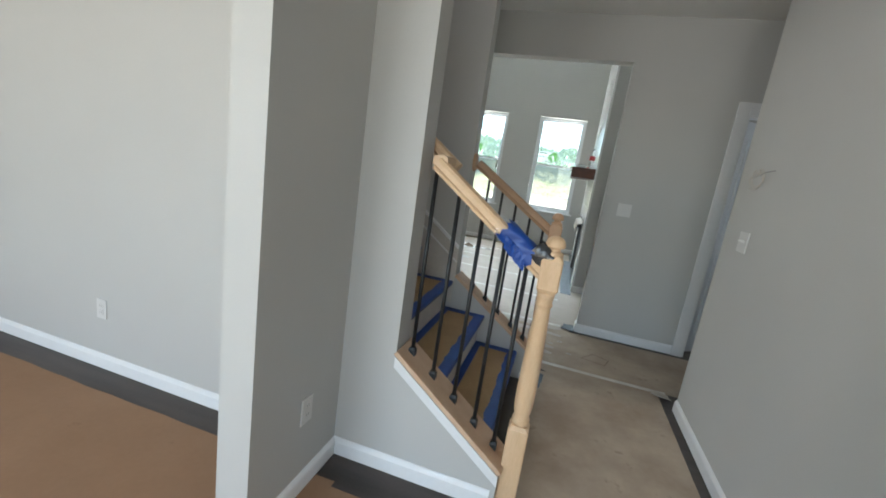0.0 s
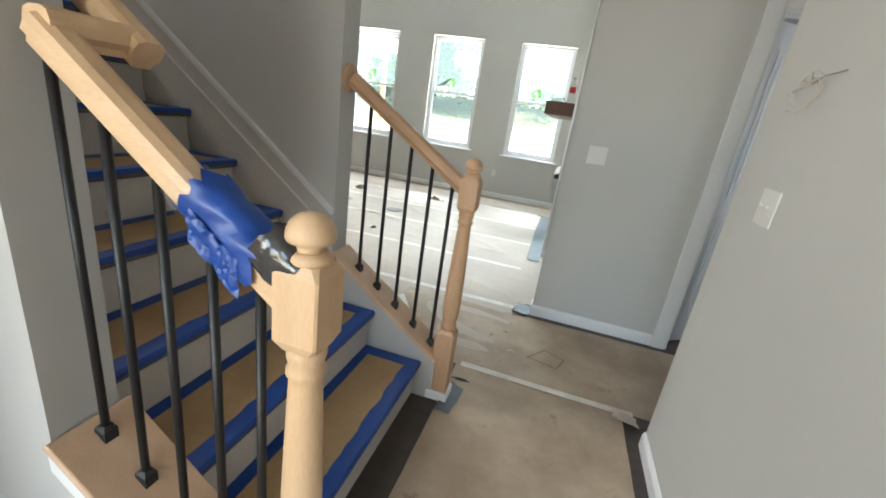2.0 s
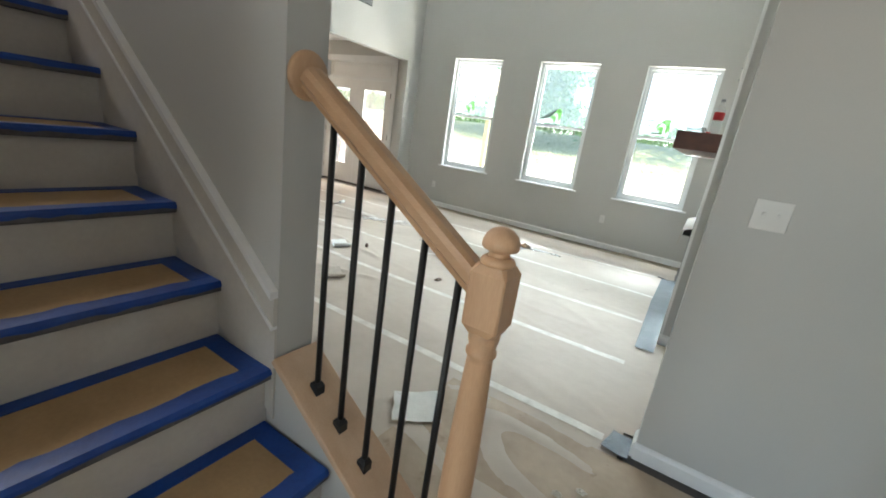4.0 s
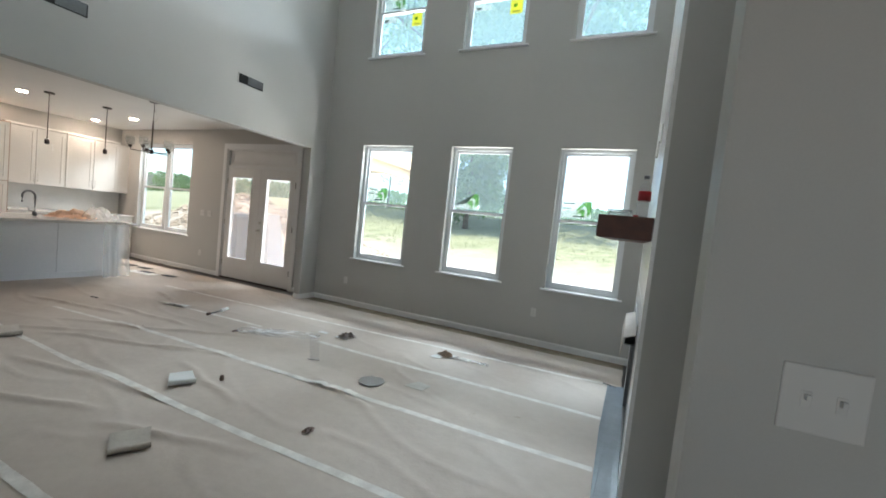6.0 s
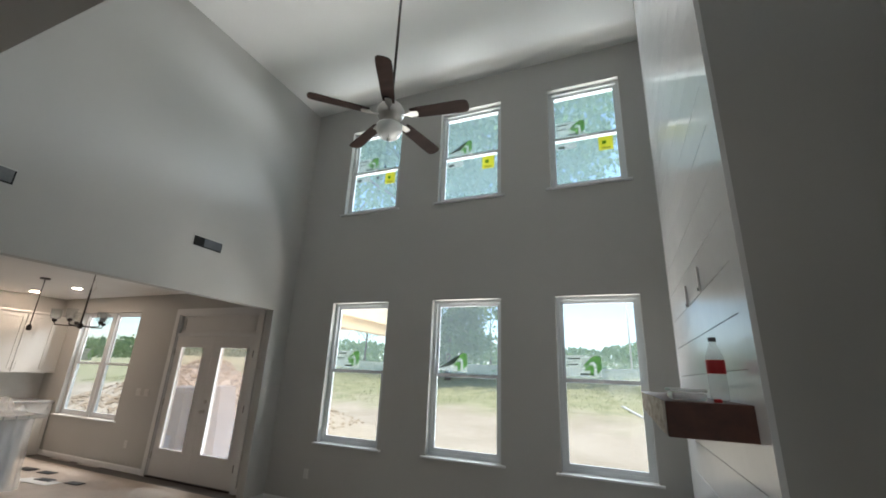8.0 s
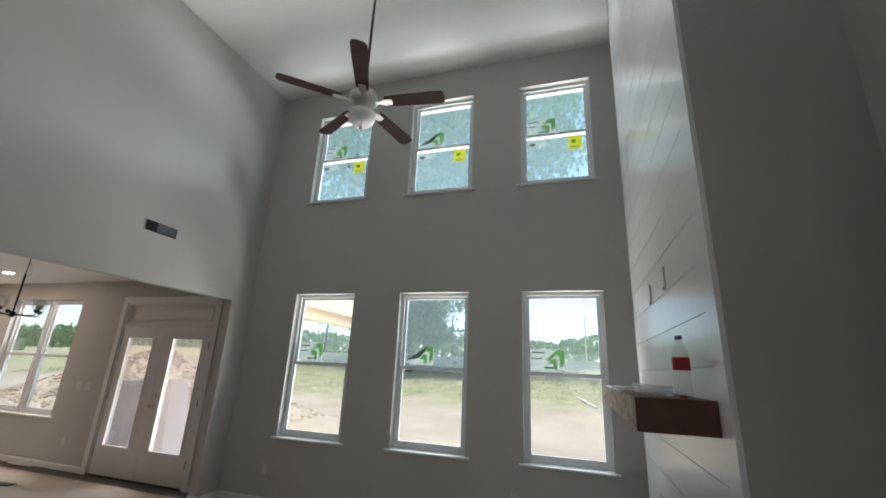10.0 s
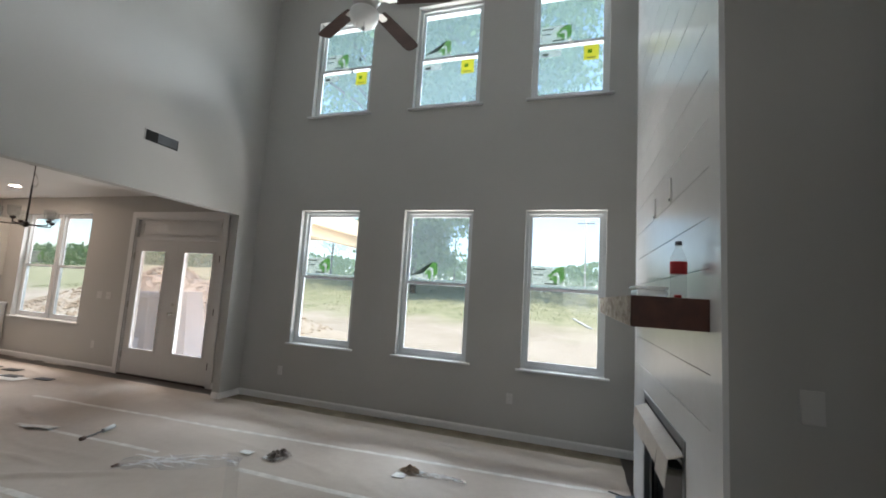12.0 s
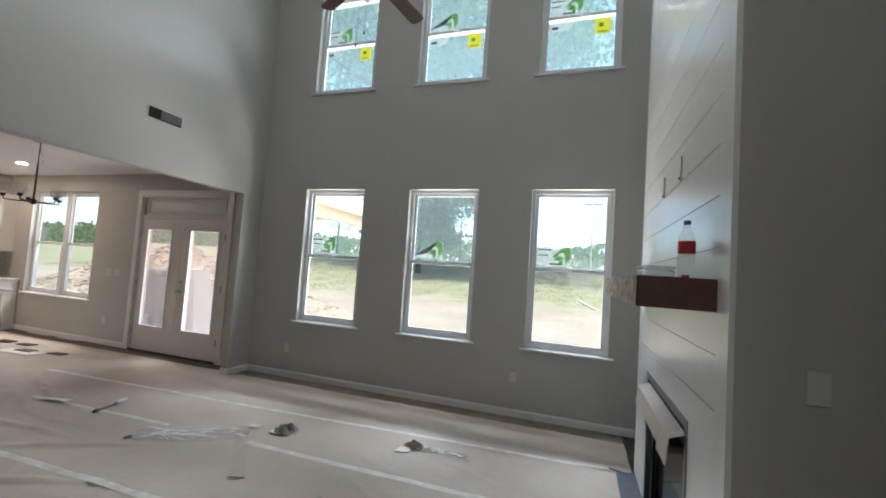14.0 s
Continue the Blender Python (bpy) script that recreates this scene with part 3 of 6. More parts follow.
for sgn, a, b in ((-1, x0 + 0.032, -5.802), (1, -5.798, x1 - 0.032)):
    g0, g1 = (a + 0.125, b - 0.185) if sgn < 0 else (a + 0.155, b - 0.105)
    slab = part("door_leaf", slab_with_holes('y', NY + 0.012, NY + 0.056, a, b, 0.022, 2.112, [(g0, g1, 0.38, 1.965)]), M_DOOR, fd)
    t = 0.028
    part("glass_bead", boxes((g0, g0 + t, NY + 0.004, NY + 0.064, 0.38, 1.965), (g1 - t, g1, NY + 0.004, NY + 0.064, 0.38, 1.965), (g0 + t, g1 - t, NY + 0.004, NY + 0.064, 0.38, 0.38 + t), (g0 + t, g1 - t, NY + 0.004, NY + 0.064, 1.965 - t, 1.965)), M_DOOR, slab)
    pane = part("pane", boxes((g0 + t, g1 - t, NY + 0.031, NY + 0.035, 0.38 + t, 1.965 - t)), M_HAZE, slab)
    pane.visible_shadow = False
    hx = (x0 + 0.03) if sgn < 0 else (x1 - 0.03)
    for z in (0.3, 1.08, 1.86):
        part("hinge", boxes((hx - 0.009, hx + 0.009, NY - 0.002, NY + 0.012, z - 0.05, z + 0.05), bevel=0.003), M_BRASS_BLACK if sgn > 0 else M_NICKEL, fd)
knob_at = Matrix.Translation((-5.735, NY + 0.012, 0.99)) @ pose(0, 0, 0, 90)
part("door_knob", lathe([(0.031, 0), (0.031, 0.006), (0.012, 0.012), (0.011, 0.035), (0.026, 0.045), (0.028, 0.058), (0.02, 0.068), (0.0, 0.07)], 16, knob_at), M_NICKEL, fd, "brushed nickel door knob")
part("deadbolt", lathe([(0.03, 0), (0.03, 0.008), (0.022, 0.016), (0.0, 0.017)], 16, Matrix.Translation((-5.735, NY + 0.012, 1.13)) @ pose(0, 0, 0, 90)), M_NICKEL, fd, "brushed nickel deadbolt")

# ---- open door at the end of the hall ----
d2 = thing("door_2", (1.97, 3.99, 0), "pale grey panelled door standing ajar, hinged at the white casing", "door", kind="structure")
part("casing", boxes((1.488, 1.578, 3.972, 3.99, 0.0, 2.225), (2.357, 2.447, 3.972, 3.99, 0.0, 2.225), (1.578, 2.357, 3.972, 3.99, 2.132, 2.225), bevel=0.004), M_TRIM, d2)
part("jamb", boxes((1.575, 1.593, 3.99, 4.11, 0.0, 2.135), (2.342, 2.36, 3.99, 4.11, 0.0, 2.135), (1.593, 2.342, 3.99, 4.11, 2.117, 2.135)), M_TRIM, d2)
hinge_m = Matrix.Translation((1.596, 4.100, 0.012)) @ Matrix.Rotation(radians(34), 4, 'Z')
leaf = part("door_leaf", boxes((0, 0.74, 0.0, 0.036, 0, 2.095), m=hinge_m), M_DOOR_BLUE, d2)
for za, zb in ((0.18, 0.95), (1.08, 1.95)):
    for xa, xb in ((0.10, 0.33), (0.41, 0.64)):
        part("panel", boxes((xa, xb, -0.006, 0.0, za, zb), (xa + 0.03, xb - 0.03, -0.012, -0.006, za + 0.03, zb - 0.03), m=hinge_m), M_DOOR_BLUE, leaf)
part("door_knob", lathe([(0.03, 0), (0.03, 0.006), (0.011, 0.012), (0.011, 0.035), (0.026, 0.046), (0.026, 0.06), (0.0, 0.068)], 14, hinge_m @ Matrix.Translation((0.675, 0, 0.98)) @ pose(0, 0, 0, 90)), M_NICKEL, leaf, "brushed nickel door knob")
for z in (0.25, 1.05, 1.85):
    part("hinge", boxes((1.590, 1.604, 4.085, 4.113, z - 0.05, z + 0.05), bevel=0.003), M_NICKEL, d2, "nickel hinge")

# ---- stairs ----
RISE, RUN, X1 = 0.2, 0.266, 0.188
Y0, Y1 = 1.66, 2.735
stairs = thing("staircase", (-1.2, 2.2, 0), "wooden staircase with tan tread boards edged in blue masking tape", "staircase", kind="structure")
for k in range(14):
    zt = 0.195 + RISE * k
    xn = X1 - RUN * k
    xr = xn - 0.03
    riser = part("riser", boxes((xr - 0.02, xr, Y0 + 0.002, Y1 - 0.002, max(0.0, zt - RISE), zt - 0.03)), M_RISER, stairs, "primed pale riser" if k == 0 else "")
    part("tread", boxes((xr - RUN - 0.02, xn, Y0 + 0.002, Y1 - 0.002, zt - 0.03, zt), bevel=0.006), M_NOSE, stairs)
    part("tread_board", boxes((xr - RUN + 0.035, xn - 0.05, Y0 + 0.05, Y1 - 0.06, zt + 0.0005, zt + 0.004)), M_KRAFT_STEP, stairs, "tan protective board")
    random.seed(40 + k)
    fr = bmesh.new()
    n = 26
    ya, yb = Y0 + 0.012, Y1 - 0.008
    front = xn + 0.003
    prev = None
    for i in range(n + 1):
        y = ya + (yb - ya) * i / n
        inner = xn - 0.062 + random.uniform(-0.005, 0.006)
        ring = [fr.verts.new((inner, y, zt + 0.0055)), fr.verts.new((xn - 0.004, y, zt + 0.007)), fr.verts.new((front, y, zt - 0.004)), fr.verts.new((front + 0.0005, y, zt - 0.012 + random.uniform(-0.005, 0.004)))]
        if prev:
            for j in range(3):
                fr.faces.new((prev[j], prev[j + 1], ring[j + 1], ring[j]))
        prev = ring
    part("tape_front", fr, M_TAPE, stairs, "blue masking tape")
    part("tape_side", boxes((xr - RUN + 0.02, xn - 0.055, Y1 - 0.072, Y1 - 0.010, zt + 0.004, zt + 0.0065)), M_TAPE, stairs)
    part("tape_back", boxes((xr - RUN - 0.012, xr - RUN + 0.045, Y0 + 0.012, Y1 - 0.008, zt + 0.004, zt + 0.0068)), M_TAPE, stairs)
part("stringer_fill", prism([(X1 - 0.05, 0), (X1 - 0.05 - RUN * 14, RISE * 14 - 0.05), (X1 - 0.05 - RUN * 14, 0)], 0.02, Matrix(((1, 0, 0, 0), (0, 0, 1, 2.2), (0, 1, 0, 0), (0, 0, 0, 1)))), M_RISER, stairs)
# skirt moulding along the far wall
SL = RISE / RUN
lay = Matrix(((1, 0, 0, 0), (0, 0, 1, 0), (0, 1, 0, 0), (0, 0, 0, 1)))
za = 0.195 + 0.26


def skirt_piece(name, a, b, proud, mat, label=""):
    """A sloped board on the far stair wall, from a to b above the stair line."""
    near, far = za + SL * (X1 + 0.335), za + SL * (X1 + 3.7)
    part(name, prism([(-0.335, near + b), (-3.7, far + b), (-3.7, far + a), (-0.335, near + a)], proud, lay @ Matrix.Translation((0, 0, Y1 - proud - 0.001))), mat, stairs, label)


skirt_piece("skirt_cap", -0.012, 0.010, 0.026, M_TRIM, "white skirt moulding")
skirt_piece("skirt_band", -0.100, -0.012, 0.014, M_RISER)
skirt_piece("skirt_bead", -0.110, -0.100, 0.020, M_TRIM)
skirt_piece("skirt_board", -0.42, -0.110, 0.008, M_RISER)


def knee_wall(name, xa, xb, za, zb, ya, yb, label):
    lay = Matrix(((1, 0, 0, 0), (0, 0, 1, ya), (0, 1, 0, 0), (0, 0, 0, 1)))
    return solid(name, prism([(xa, 0), (xb, 0), (xb, zb), (xa, za)], yb - ya, lay), M_WALL, label, "wall", kind="structure")


def knee_cap(xa, xb, za, zb, ya, yb, label):
    d = Vector((xb - xa, 0, zb - za)).normalized()
    up = Vector((-d.z, 0, d.x))
    lay = Matrix(((1, 0, 0, 0), (0, 0, 1, ya), (0, 1, 0, 0), (0, 0, 0, 1)))
    p, q = Vector((xa, 0, za)), Vector((xb, 0, zb))
    o = [(p.x, p.z), (q.x, q.z), (q.x + up.x * 0.022, q.z + up.z * 0.022), (p.x + up.x * 0.022, p.z + up.z * 0.022)]
    bm = prism(o, yb - ya, lay)
    bmesh.ops.bevel(bm, geom=bm.edges[:], offset=0.004, segments=2, affect='EDGES', profile=0.5)
    return solid("knee_wall_cap", bm, M_CAP, label, "cap", kind="structure")


def zA(x):
    return 0.385 + (0.012 - x) * 0.775


def zB(x):
    return 0.562 + (-0.206 - x) * 0.715


knee_wall("wall_knee_near", -0.255, 0.262, zA(-0.255) - 0.022, zA(0.262) - 0.022, 1.520, 1.660, "pale knee wall beside the stairs")
knee_wall("wall_knee_far", -0.335, 0.255, zB(-0.335) - 0.022, zB(0.255) - 0.022, 2.735, 2.865, "pale knee wall on the far side of the stairs")
knee_cap(-0.262, 0.262, zA(-0.262) - 0.020, zA(0.262) - 0.020, 1.505, 1.685, "raw oak cap on the knee wall")
knee_cap(-0.335, 0.255, zB(-0.335) - 0.020, zB(0.255) - 0.020, 2.715, 2.875, "raw oak cap on the far knee wall")
lay = Matrix(((1, 0, 0, 0), (0, 0, 1, 1.510), (0, 1, 0, 0), (0, 0, 0, 1)))
solid("trim_knee", prism([(-0.255, zA(-0.255) - 0.026), (0.262, zA(0.262) - 0.026), (0.262, zA(0.262) - 0.075), (-0.255, zA(-0.255) - 0.075)], 0.010, lay), M_TRIM, "white trim strip under the oak cap", "trim", kind="structure")


def square_ring(bm, cx, cy, half, z, cut=0.0):
    """One loop of eight corners, cut by a chamfer."""
    h, c = half, cut
    return [bm.verts.new((cx + x, cy + y, z)) for x, y in ((h - c, -h), (h, -h + c), (h, h - c), (h - c, h), (-h + c, h), (-h, h - c), (-h, -h + c), (-h + c, -h))]


def newel(x, y, label, m_block):
    """A turned oak newel post: square foot, turned shaft, square block, ball cap."""
    root = thing("newel_post", (x, y, 0), label, "newel post", "newel posts")

    def block(nm, z0, z1, h):
        bm = bmesh.new()
        rings = [square_ring(bm, x, y, h * 0.80, z0, h * 0.22), square_ring(bm, x, y, h, z0 + 0.018, 0.004), square_ring(bm, x, y, h, z1 - 0.018, 0.004), square_ring(bm, x, y, h * 0.80, z1, h * 0.22)]
        for a, b in zip(rings, rings[1:]):
            for i in range(8):
                bm.faces.new((a[i], a[(i + 1) % 8], b[(i + 1) % 8], b[i]))
        bm.faces.new(rings[0][::-1])
        bm.faces.new(rings[-1])
        part(nm, bm, m_block, root)

    h = 0.043
    block("foot_block", 0.0, 0.385, h)
    block("top_block", 0.965, 1.116, h * 0.95)
    at = Matrix.Translation((x, y, 0))
    part("shaft", lathe([(0.032, 0.38), (0.036, 0.395), (0.037, 0.41), (0.030, 0.425), (0.035, 0.44), (0.0385, 0.47), (0.040, 0.53), (0.038, 0.65), (0.033, 0.80), (0.029, 0.895), (0.028, 0.905), (0.034, 0.912), (0.034, 0.92), (0.029, 0.928), (0.033, 0.945), (0.035, 0.968)], 24, at), m_block, root)
    part("cap_flange", lathe([(0.033, 1.112), (0.0355, 1.117), (0.0360, 1.122), (0.033, 1.128), (0.026, 1.133)], 24, at), m_block, root)
    part("ball_cap", lathe([(0.024, 1.130), (0.0215, 1.137), (0.0220, 1.143), (0.027, 1.146), (0.036, 1.148), (0.0385, 1.153), (0.0378, 1.164), (0.0325, 1.177), (0.022, 1.187), (0.010, 1.192), (0.0, 1.193)], 24, at), m_block, root)
    return root


NA, NB = (0.306, 1.597), (0.285, 2.785)
newel(*NA, "turned raw oak newel post at the foot of the stairs", M_OAK)
newel(*NB, "turned brown oak newel post beside the great room", M_OAK_SHADED)
part("foot_trim", boxes((NB[0] - 0.056, NB[0] + 0.056, NB[1] - 0.056, NB[1] + 0.056, 0.004, 0.05), bevel=0.006), M_TRIM, bpy.data.objects["newel_post.001"], "white shoe trim")

RAIL = [(-0.018, 0.0), (0.018, 0.0), (0.020, 0.012), (0.031, 0.022), (0.031, 0.040), (0.026, 0.054), (0.012, 0.060), (-0.012, 0.060), (-0.026, 0.054), (-0.031, 0.040), (-0.031, 0.022), (-0.020, 0.012)]
railA = thing("handrail", (0.0, 1.60, 1.2), "raw oak handrail, joint wrapped in blue masking tape", "handrail")
A0, A1 = (0.262, 1.597, 1.015), (-0.225, 1.597, 1.375)
part("rail", sweep(RAIL, A0, A1), M_OAK_RAIL, railA)
part("return_piece", sweep(RAIL, (-0.195, 1.58, 1.372), (-0.195, 1.728, 1.372)), M_OAK_RAIL, railA)
part("wall_rail", sweep(RAIL, (-0.18, 1.735, 1.358), (-2.2, 1.735, 2.85)), M_OAK_RAIL, railA)
railB = thing("handrail", (0.0, 2.785, 1.2), "oak handrail with a round wall rosette, shade put into its colour", "handrail")
B0, B1 = (0.25, 2.785, 1.03), (-0.318, 2.785, 1.412)
part("rail", sweep(RAIL, B0, B1), M_OAK_SHADED_RAIL, railB)
part("rosette", lathe([(0.062, 0), (0.062, 0.008), (0.056, 0.016), (0.0, 0.017)], 28, Matrix.Translation((-0.335, 2.80, 1.442)) @ pose(0, 0, 0, 0, 90)), M_OAK_SHADED, railB)


def railz(p, q, x):
    return p[2] + (x - p[0]) / (q[0] - p[0]) * (q[2] - p[2])


def baluster(x, y, z0, z1, slope, label, group):
    root = thing("baluster", (x, y, z0), label, "baluster", group)
    part("bar", tube([(x, y, z0 - 0.012), (x, y, z1 + 0.014)], 0.0088, 8), M_IRON, root)
    bm = bmesh.new()
    s, k = 0.015, slope
    r0 = [(-s, -s), (s, -s), (s, s), (-s, s)]
    low = [bm.verts.new((x + a, y + b, z0 - 0.001 - a * k)) for a, b in r0]
    mid = [bm.verts.new((x + a, y + b, z0 + 0.020 - a * k * 0.3)) for a, b in r0]
    top = [bm.verts.new((x + a * .62, y + b * .62, z0 + 0.030)) for a, b in r0]
    for a, b in ((low, mid), (mid, top)):
        for i in range(4):
            bm.faces.new((a[i], a[(i + 1) % 4], b[(i + 1) % 4], b[i]))
    bm.faces.new(low[::-1])
    bm.faces.new(top)
    part("shoe", bm, M_IRON, root)
    return root


for x in (-0.208, -0.100, 0.008, 0.114, 0.214):
    baluster(x, 1.597, zA(x) + 0.006, railz(A0, A1, x), 0.775, "black iron baluster with a square shoe", "near stair balusters")
for x in (-0.208, -0.105, -0.001, 0.105, 0.205):
    baluster(x, 2.785, zB(x) + 0.006, railz(B0, B1, x), 0.715, "black iron baluster with a square shoe", "far stair balusters")

# tape wrap on the near rail
def rail_frame():
    p, q = Vector(A0), Vector(A1)
    d = (q - p).normalized()
    side = d.cross(Vector((0, 0, 1))).normalized()
    return p, q, d, side, side.cross(d).normalized()


def fold(v, seed):
    """Sharp creases of crumpled film."""
    return abs(noise.noise((v[0] + seed, v[1], v[2]))) - 0.5 * abs(noise.noise((v[0] * 2.1, v[1] * 2.1 + seed, v[2] * 2.1)))


def wrap(xa, xb, mat, swell, name, label, seed, crush=1.0, ragged=0.03, rise=0.028):
    """A crumpled sleeve of tape round the rail."""
    p, q, d, side, top = rail_frame()
    bm = bmesh.new()
    rings = []
    n, m = 26, 32
    ta, tb = (xa - p.x) / (q.x - p.x), (xb - p.x) / (q.x - p.x)
    for i in range(n + 1):
        ring = []
        for j in range(m):
            a = 2 * math.pi * j / m
            ca, sa = math.cos(a), math.sin(a)
            s = math.copysign(abs(ca) ** 0.7, ca) * (0.036 + swell)
            h = math.copysign(abs(sa) ** 0.7, sa) * (0.040 + swell)
            f = 1 + crush * (0.16 * noise.noise((i * 0.08, ca * 0.9, sa * 0.9 + seed)) + 0.30 * fold((i * 0.05 + 0.9 * sa, ca * 0.9, i * 0.02), seed))
            e = ragged * noise.noise((ca * 2.2, sa * 2.2, seed * 2.0 + (5 if i > n / 2 else 0))) * abs(2 * i / n - 1) ** 3
            c = p.lerp(q, ta + (tb - ta) * i / n) + top * rise
            ring.append(bm.verts.new(c + side * s * f + top * h * f + d * e))
        rings.append(ring)
    for i_ring, (a, b) in enumerate(zip(rings, rings[1:])):
        for j in range(m):
            bm.faces.new((a[j], a[(j + 1) % m], b[(j + 1) % m], b[j])).smooth = True
    return part(name, bm, mat, railA, label)


def tape_flap(xa, xb, drop, seed):
    """A torn end of tape hanging below the wrap on the hall side of the rail."""
    p, q, d, side, top = rail_frame()
    ta, tb = (xa - p.x) / (q.x - p.x), (xb - p.x) / (q.x - p.x)
    bm = bmesh.new()
    g = []
    for i in range(15):
        c = p.lerp(q, ta + (tb - ta) * i / 14)
        col = []
        for j in range(9):
            v = j / 8
            long = drop * (0.65 + 0.35 * abs(noise.noise((i * 0.25, seed, 0))) + 0.35 * (1 - i / 14))
            out = 0.040 + 0.004 * math.sin(i * 0.5) * v + 0.010 * fold((i * 0.3, v * 1.5, 0), seed)
            col.append(bm.verts.new(Vector((c.x, c.y - out, c.z + 0.045 - long * v - 0.03 * v))))
        g.append(col)
    for i in range(14):
        for j in range(8):
            bm.faces.new((g[i][j], g[i + 1][j], g[i + 1][j + 1], g[i][j + 1]))
    return part("tape_flap", bm, M_TAPE, railA, "torn blue tape end")


wrap(0.208, 0.078, M_TAPE, 0.003, "tape_wrap", "crumpled blue masking tape wrap", 3, 0.65, rise=0.040)
tape_flap(0.205, 0.115, 0.035, 2)
wrap(0.250, 0.185, textured("black_glossy_tape", (0.02, 0.02, 0.022), (0.05, 0.05, 0.052), 0.16, 12, 60, 0.25), 0.002, "black_wrap", "glossy black tape under the blue wrap", 8, 0.5, 0.01, 0.075)
wrap(0.082, 0.050, film("clear_stretch_film", (0.8, 0.82, 0.85), 0.06, 0.05), -0.001, "clear_wrap", "thin clear film past the blue tape", 5, 0.4, 0.02)


# ---- plates on the walls ----
def switch_plate(at, face, gangs, kind_of, label):
    """A wall plate at its centre; face is the way the wall looks ('-y', '-x')."""
    turn = {'-y': 0, '-x': -90, '+x': 90}[face]
    m = Matrix.Translation(at) @ Matrix.Rotation(radians(turn), 4, 'Z')
    root = thing({"switch": "switch_plate", "blank": "blank_plate"}.get(kind_of, "outlet_plate"), at, label, {"switch": "switch", "blank": "wall plate"}.get(kind_of, "outlet"))
    w = 0.035 + 0.023 * (gangs - 1)
    bm = boxes((-w, w, -0.006, 0, -0.057, 0.057), m=m, bevel=0.0025)
    part("plate", bm, M_PLATE, root)
    for g in range(gangs):
        u = (g - (gangs - 1) / 2) * 0.046
        if kind_of == "switch" and gangs > 1:
            part("toggle_collar", boxes((u - 0.007, u + 0.007, -0.0072, -0.006, -0.014, 0.014), m=m, bevel=0.001), M_PLATE, root)
            part("toggle", boxes((u - 0.004, u + 0.004, -0.019, -0.0072, 0.0, 0.010), m=m, bevel=0.0015), M_PLATE, root)
        elif kind_of == "switch":
            part("rocker", boxes((u - 0.016, u + 0.016, -0.010, -0.006, -0.033, 0.033), m=m, bevel=0.002), M_PLATE, root)
        elif kind_of == "blank":
            for v in (-0.042, 0.042):
                part("screw", boxes((-0.003, 0.003, -0.0068, -0.006, v - 0.003, v + 0.003), m=m), M_PLATE, root)
        else:
            for s in (-0.02, 0.02):
                part("socket", boxes((u - 0.016, u + 0.016, -0.008, -0.006, s - 0.014, s + 0.014), m=m, bevel=0.002), M_PLATE, root)
                for k in (-0.006, 0.006):
                    part("slot", boxes((u + k - 0.001, u + k + 0.001, -0.0086, -0.008, s - 0.004, s + 0.006), m=m), M_SLOT, root)
    return root


switch_plate((0.825, 3.989, 1.226), '-y', 2, "switch", "white double switch plate on the hall end wall")
switch_plate((0.862, 5.499, 1.262), '-y', 1, "blank", "plain white blank plate beside the fireplace")
switch_plate((1.275, 2.585, 1.215), '-x', 2, "switch", "white double switch plate on the hallway wall")
switch_plate((-0.509, 1.265, 0.373), '+x', 1, "outlet", "white outlet plate on the stub wall")
switch_plate((-2.0, 1.519, 0.357), '-y', 1, "outlet", "white outlet plate in the side room")
switch_plate((-0.568, NY - 0.001, 0.435), '-y', 1, "outlet", "white outlet plate under the tall windows")
switch_plate((-3.66, NY - 0.001, 0.393), '-y', 1, "outlet", "white outlet plate under the tall windows")
switch_plate((-7.33, NY - 0.001, 0.389), '-y', 1, "outlet", "white outlet plate in the breakfast area")
switch_plate((-7.33, NY - 0.001, 1.19), '-y', 2, "switch", "white switch plate beside the french doors")
switch_plate((-7.12, NY - 0.001, 1.19), '-y', 2, "switch", "white switch plate beside the french doors")

# thermostat wires on the right wall
wires = thing("wall_wires", (1.27, 2.62, 1.55), "loose coil of thin wires hanging from the bare wall", "wires")
random.seed(5)
for k in range(3):
    pts = [(1.274, 2.62, 1.585)]
    for i in range(1, 15):
        a = i / 14 * math.pi * (1.7 + 0.2 * k) + 0.5 * k
        pts.append((1.262 - 0.008 * k, 2.62 + 0.075 * math.cos(a) - 0.03 * k + (0.02 if i > 12 else 0), 1.545 + 0.045 * math.sin(a) + 0.008 * k))
    part("wire", tube(pts, 0.0016, 5), M_GREYCARD, wires)
part("wire", tube([(1.274, 2.46, 1.60), (1.255, 2.52, 1.59), (1.26, 2.58, 1.575)], 0.0018, 5), M_STEEL, wires)


# ---- return-air vents high on the west wall ----
def vent(y0, y1, z0, z1):
    root = thing("wall_vent", (-4.30, y0, z0), "duct hole drawn as a flat black sheet, with a grey damper, high on the wall", "vent", "wall vents")
    # no hole is cut: its inner shade is a black sheet on the wall
    part("duct", boxes((-4.299, -4.297, y0, y1, z0, z1)), M_HOLE_SHADE, root)
    part("damper", boxes((-4.296, -4.293, y0 + (y1 - y0) * 0.38, y1 - 0.012, z0 + 0.012, z1 - 0.012)), M_STEEL, root)
    part("edge_strip", boxes((-4.298, -4.290, y0, y1, z1 - 0.008, z1), (-4.298, -4.290, y0, y0 + 0.006, z0, z1 - 0.008)), M_PLATE, root)
    return root


vent(6.76, 7.145, 3.0, 3.125)
vent(4.79, 5.17, 3.005, 3.135)

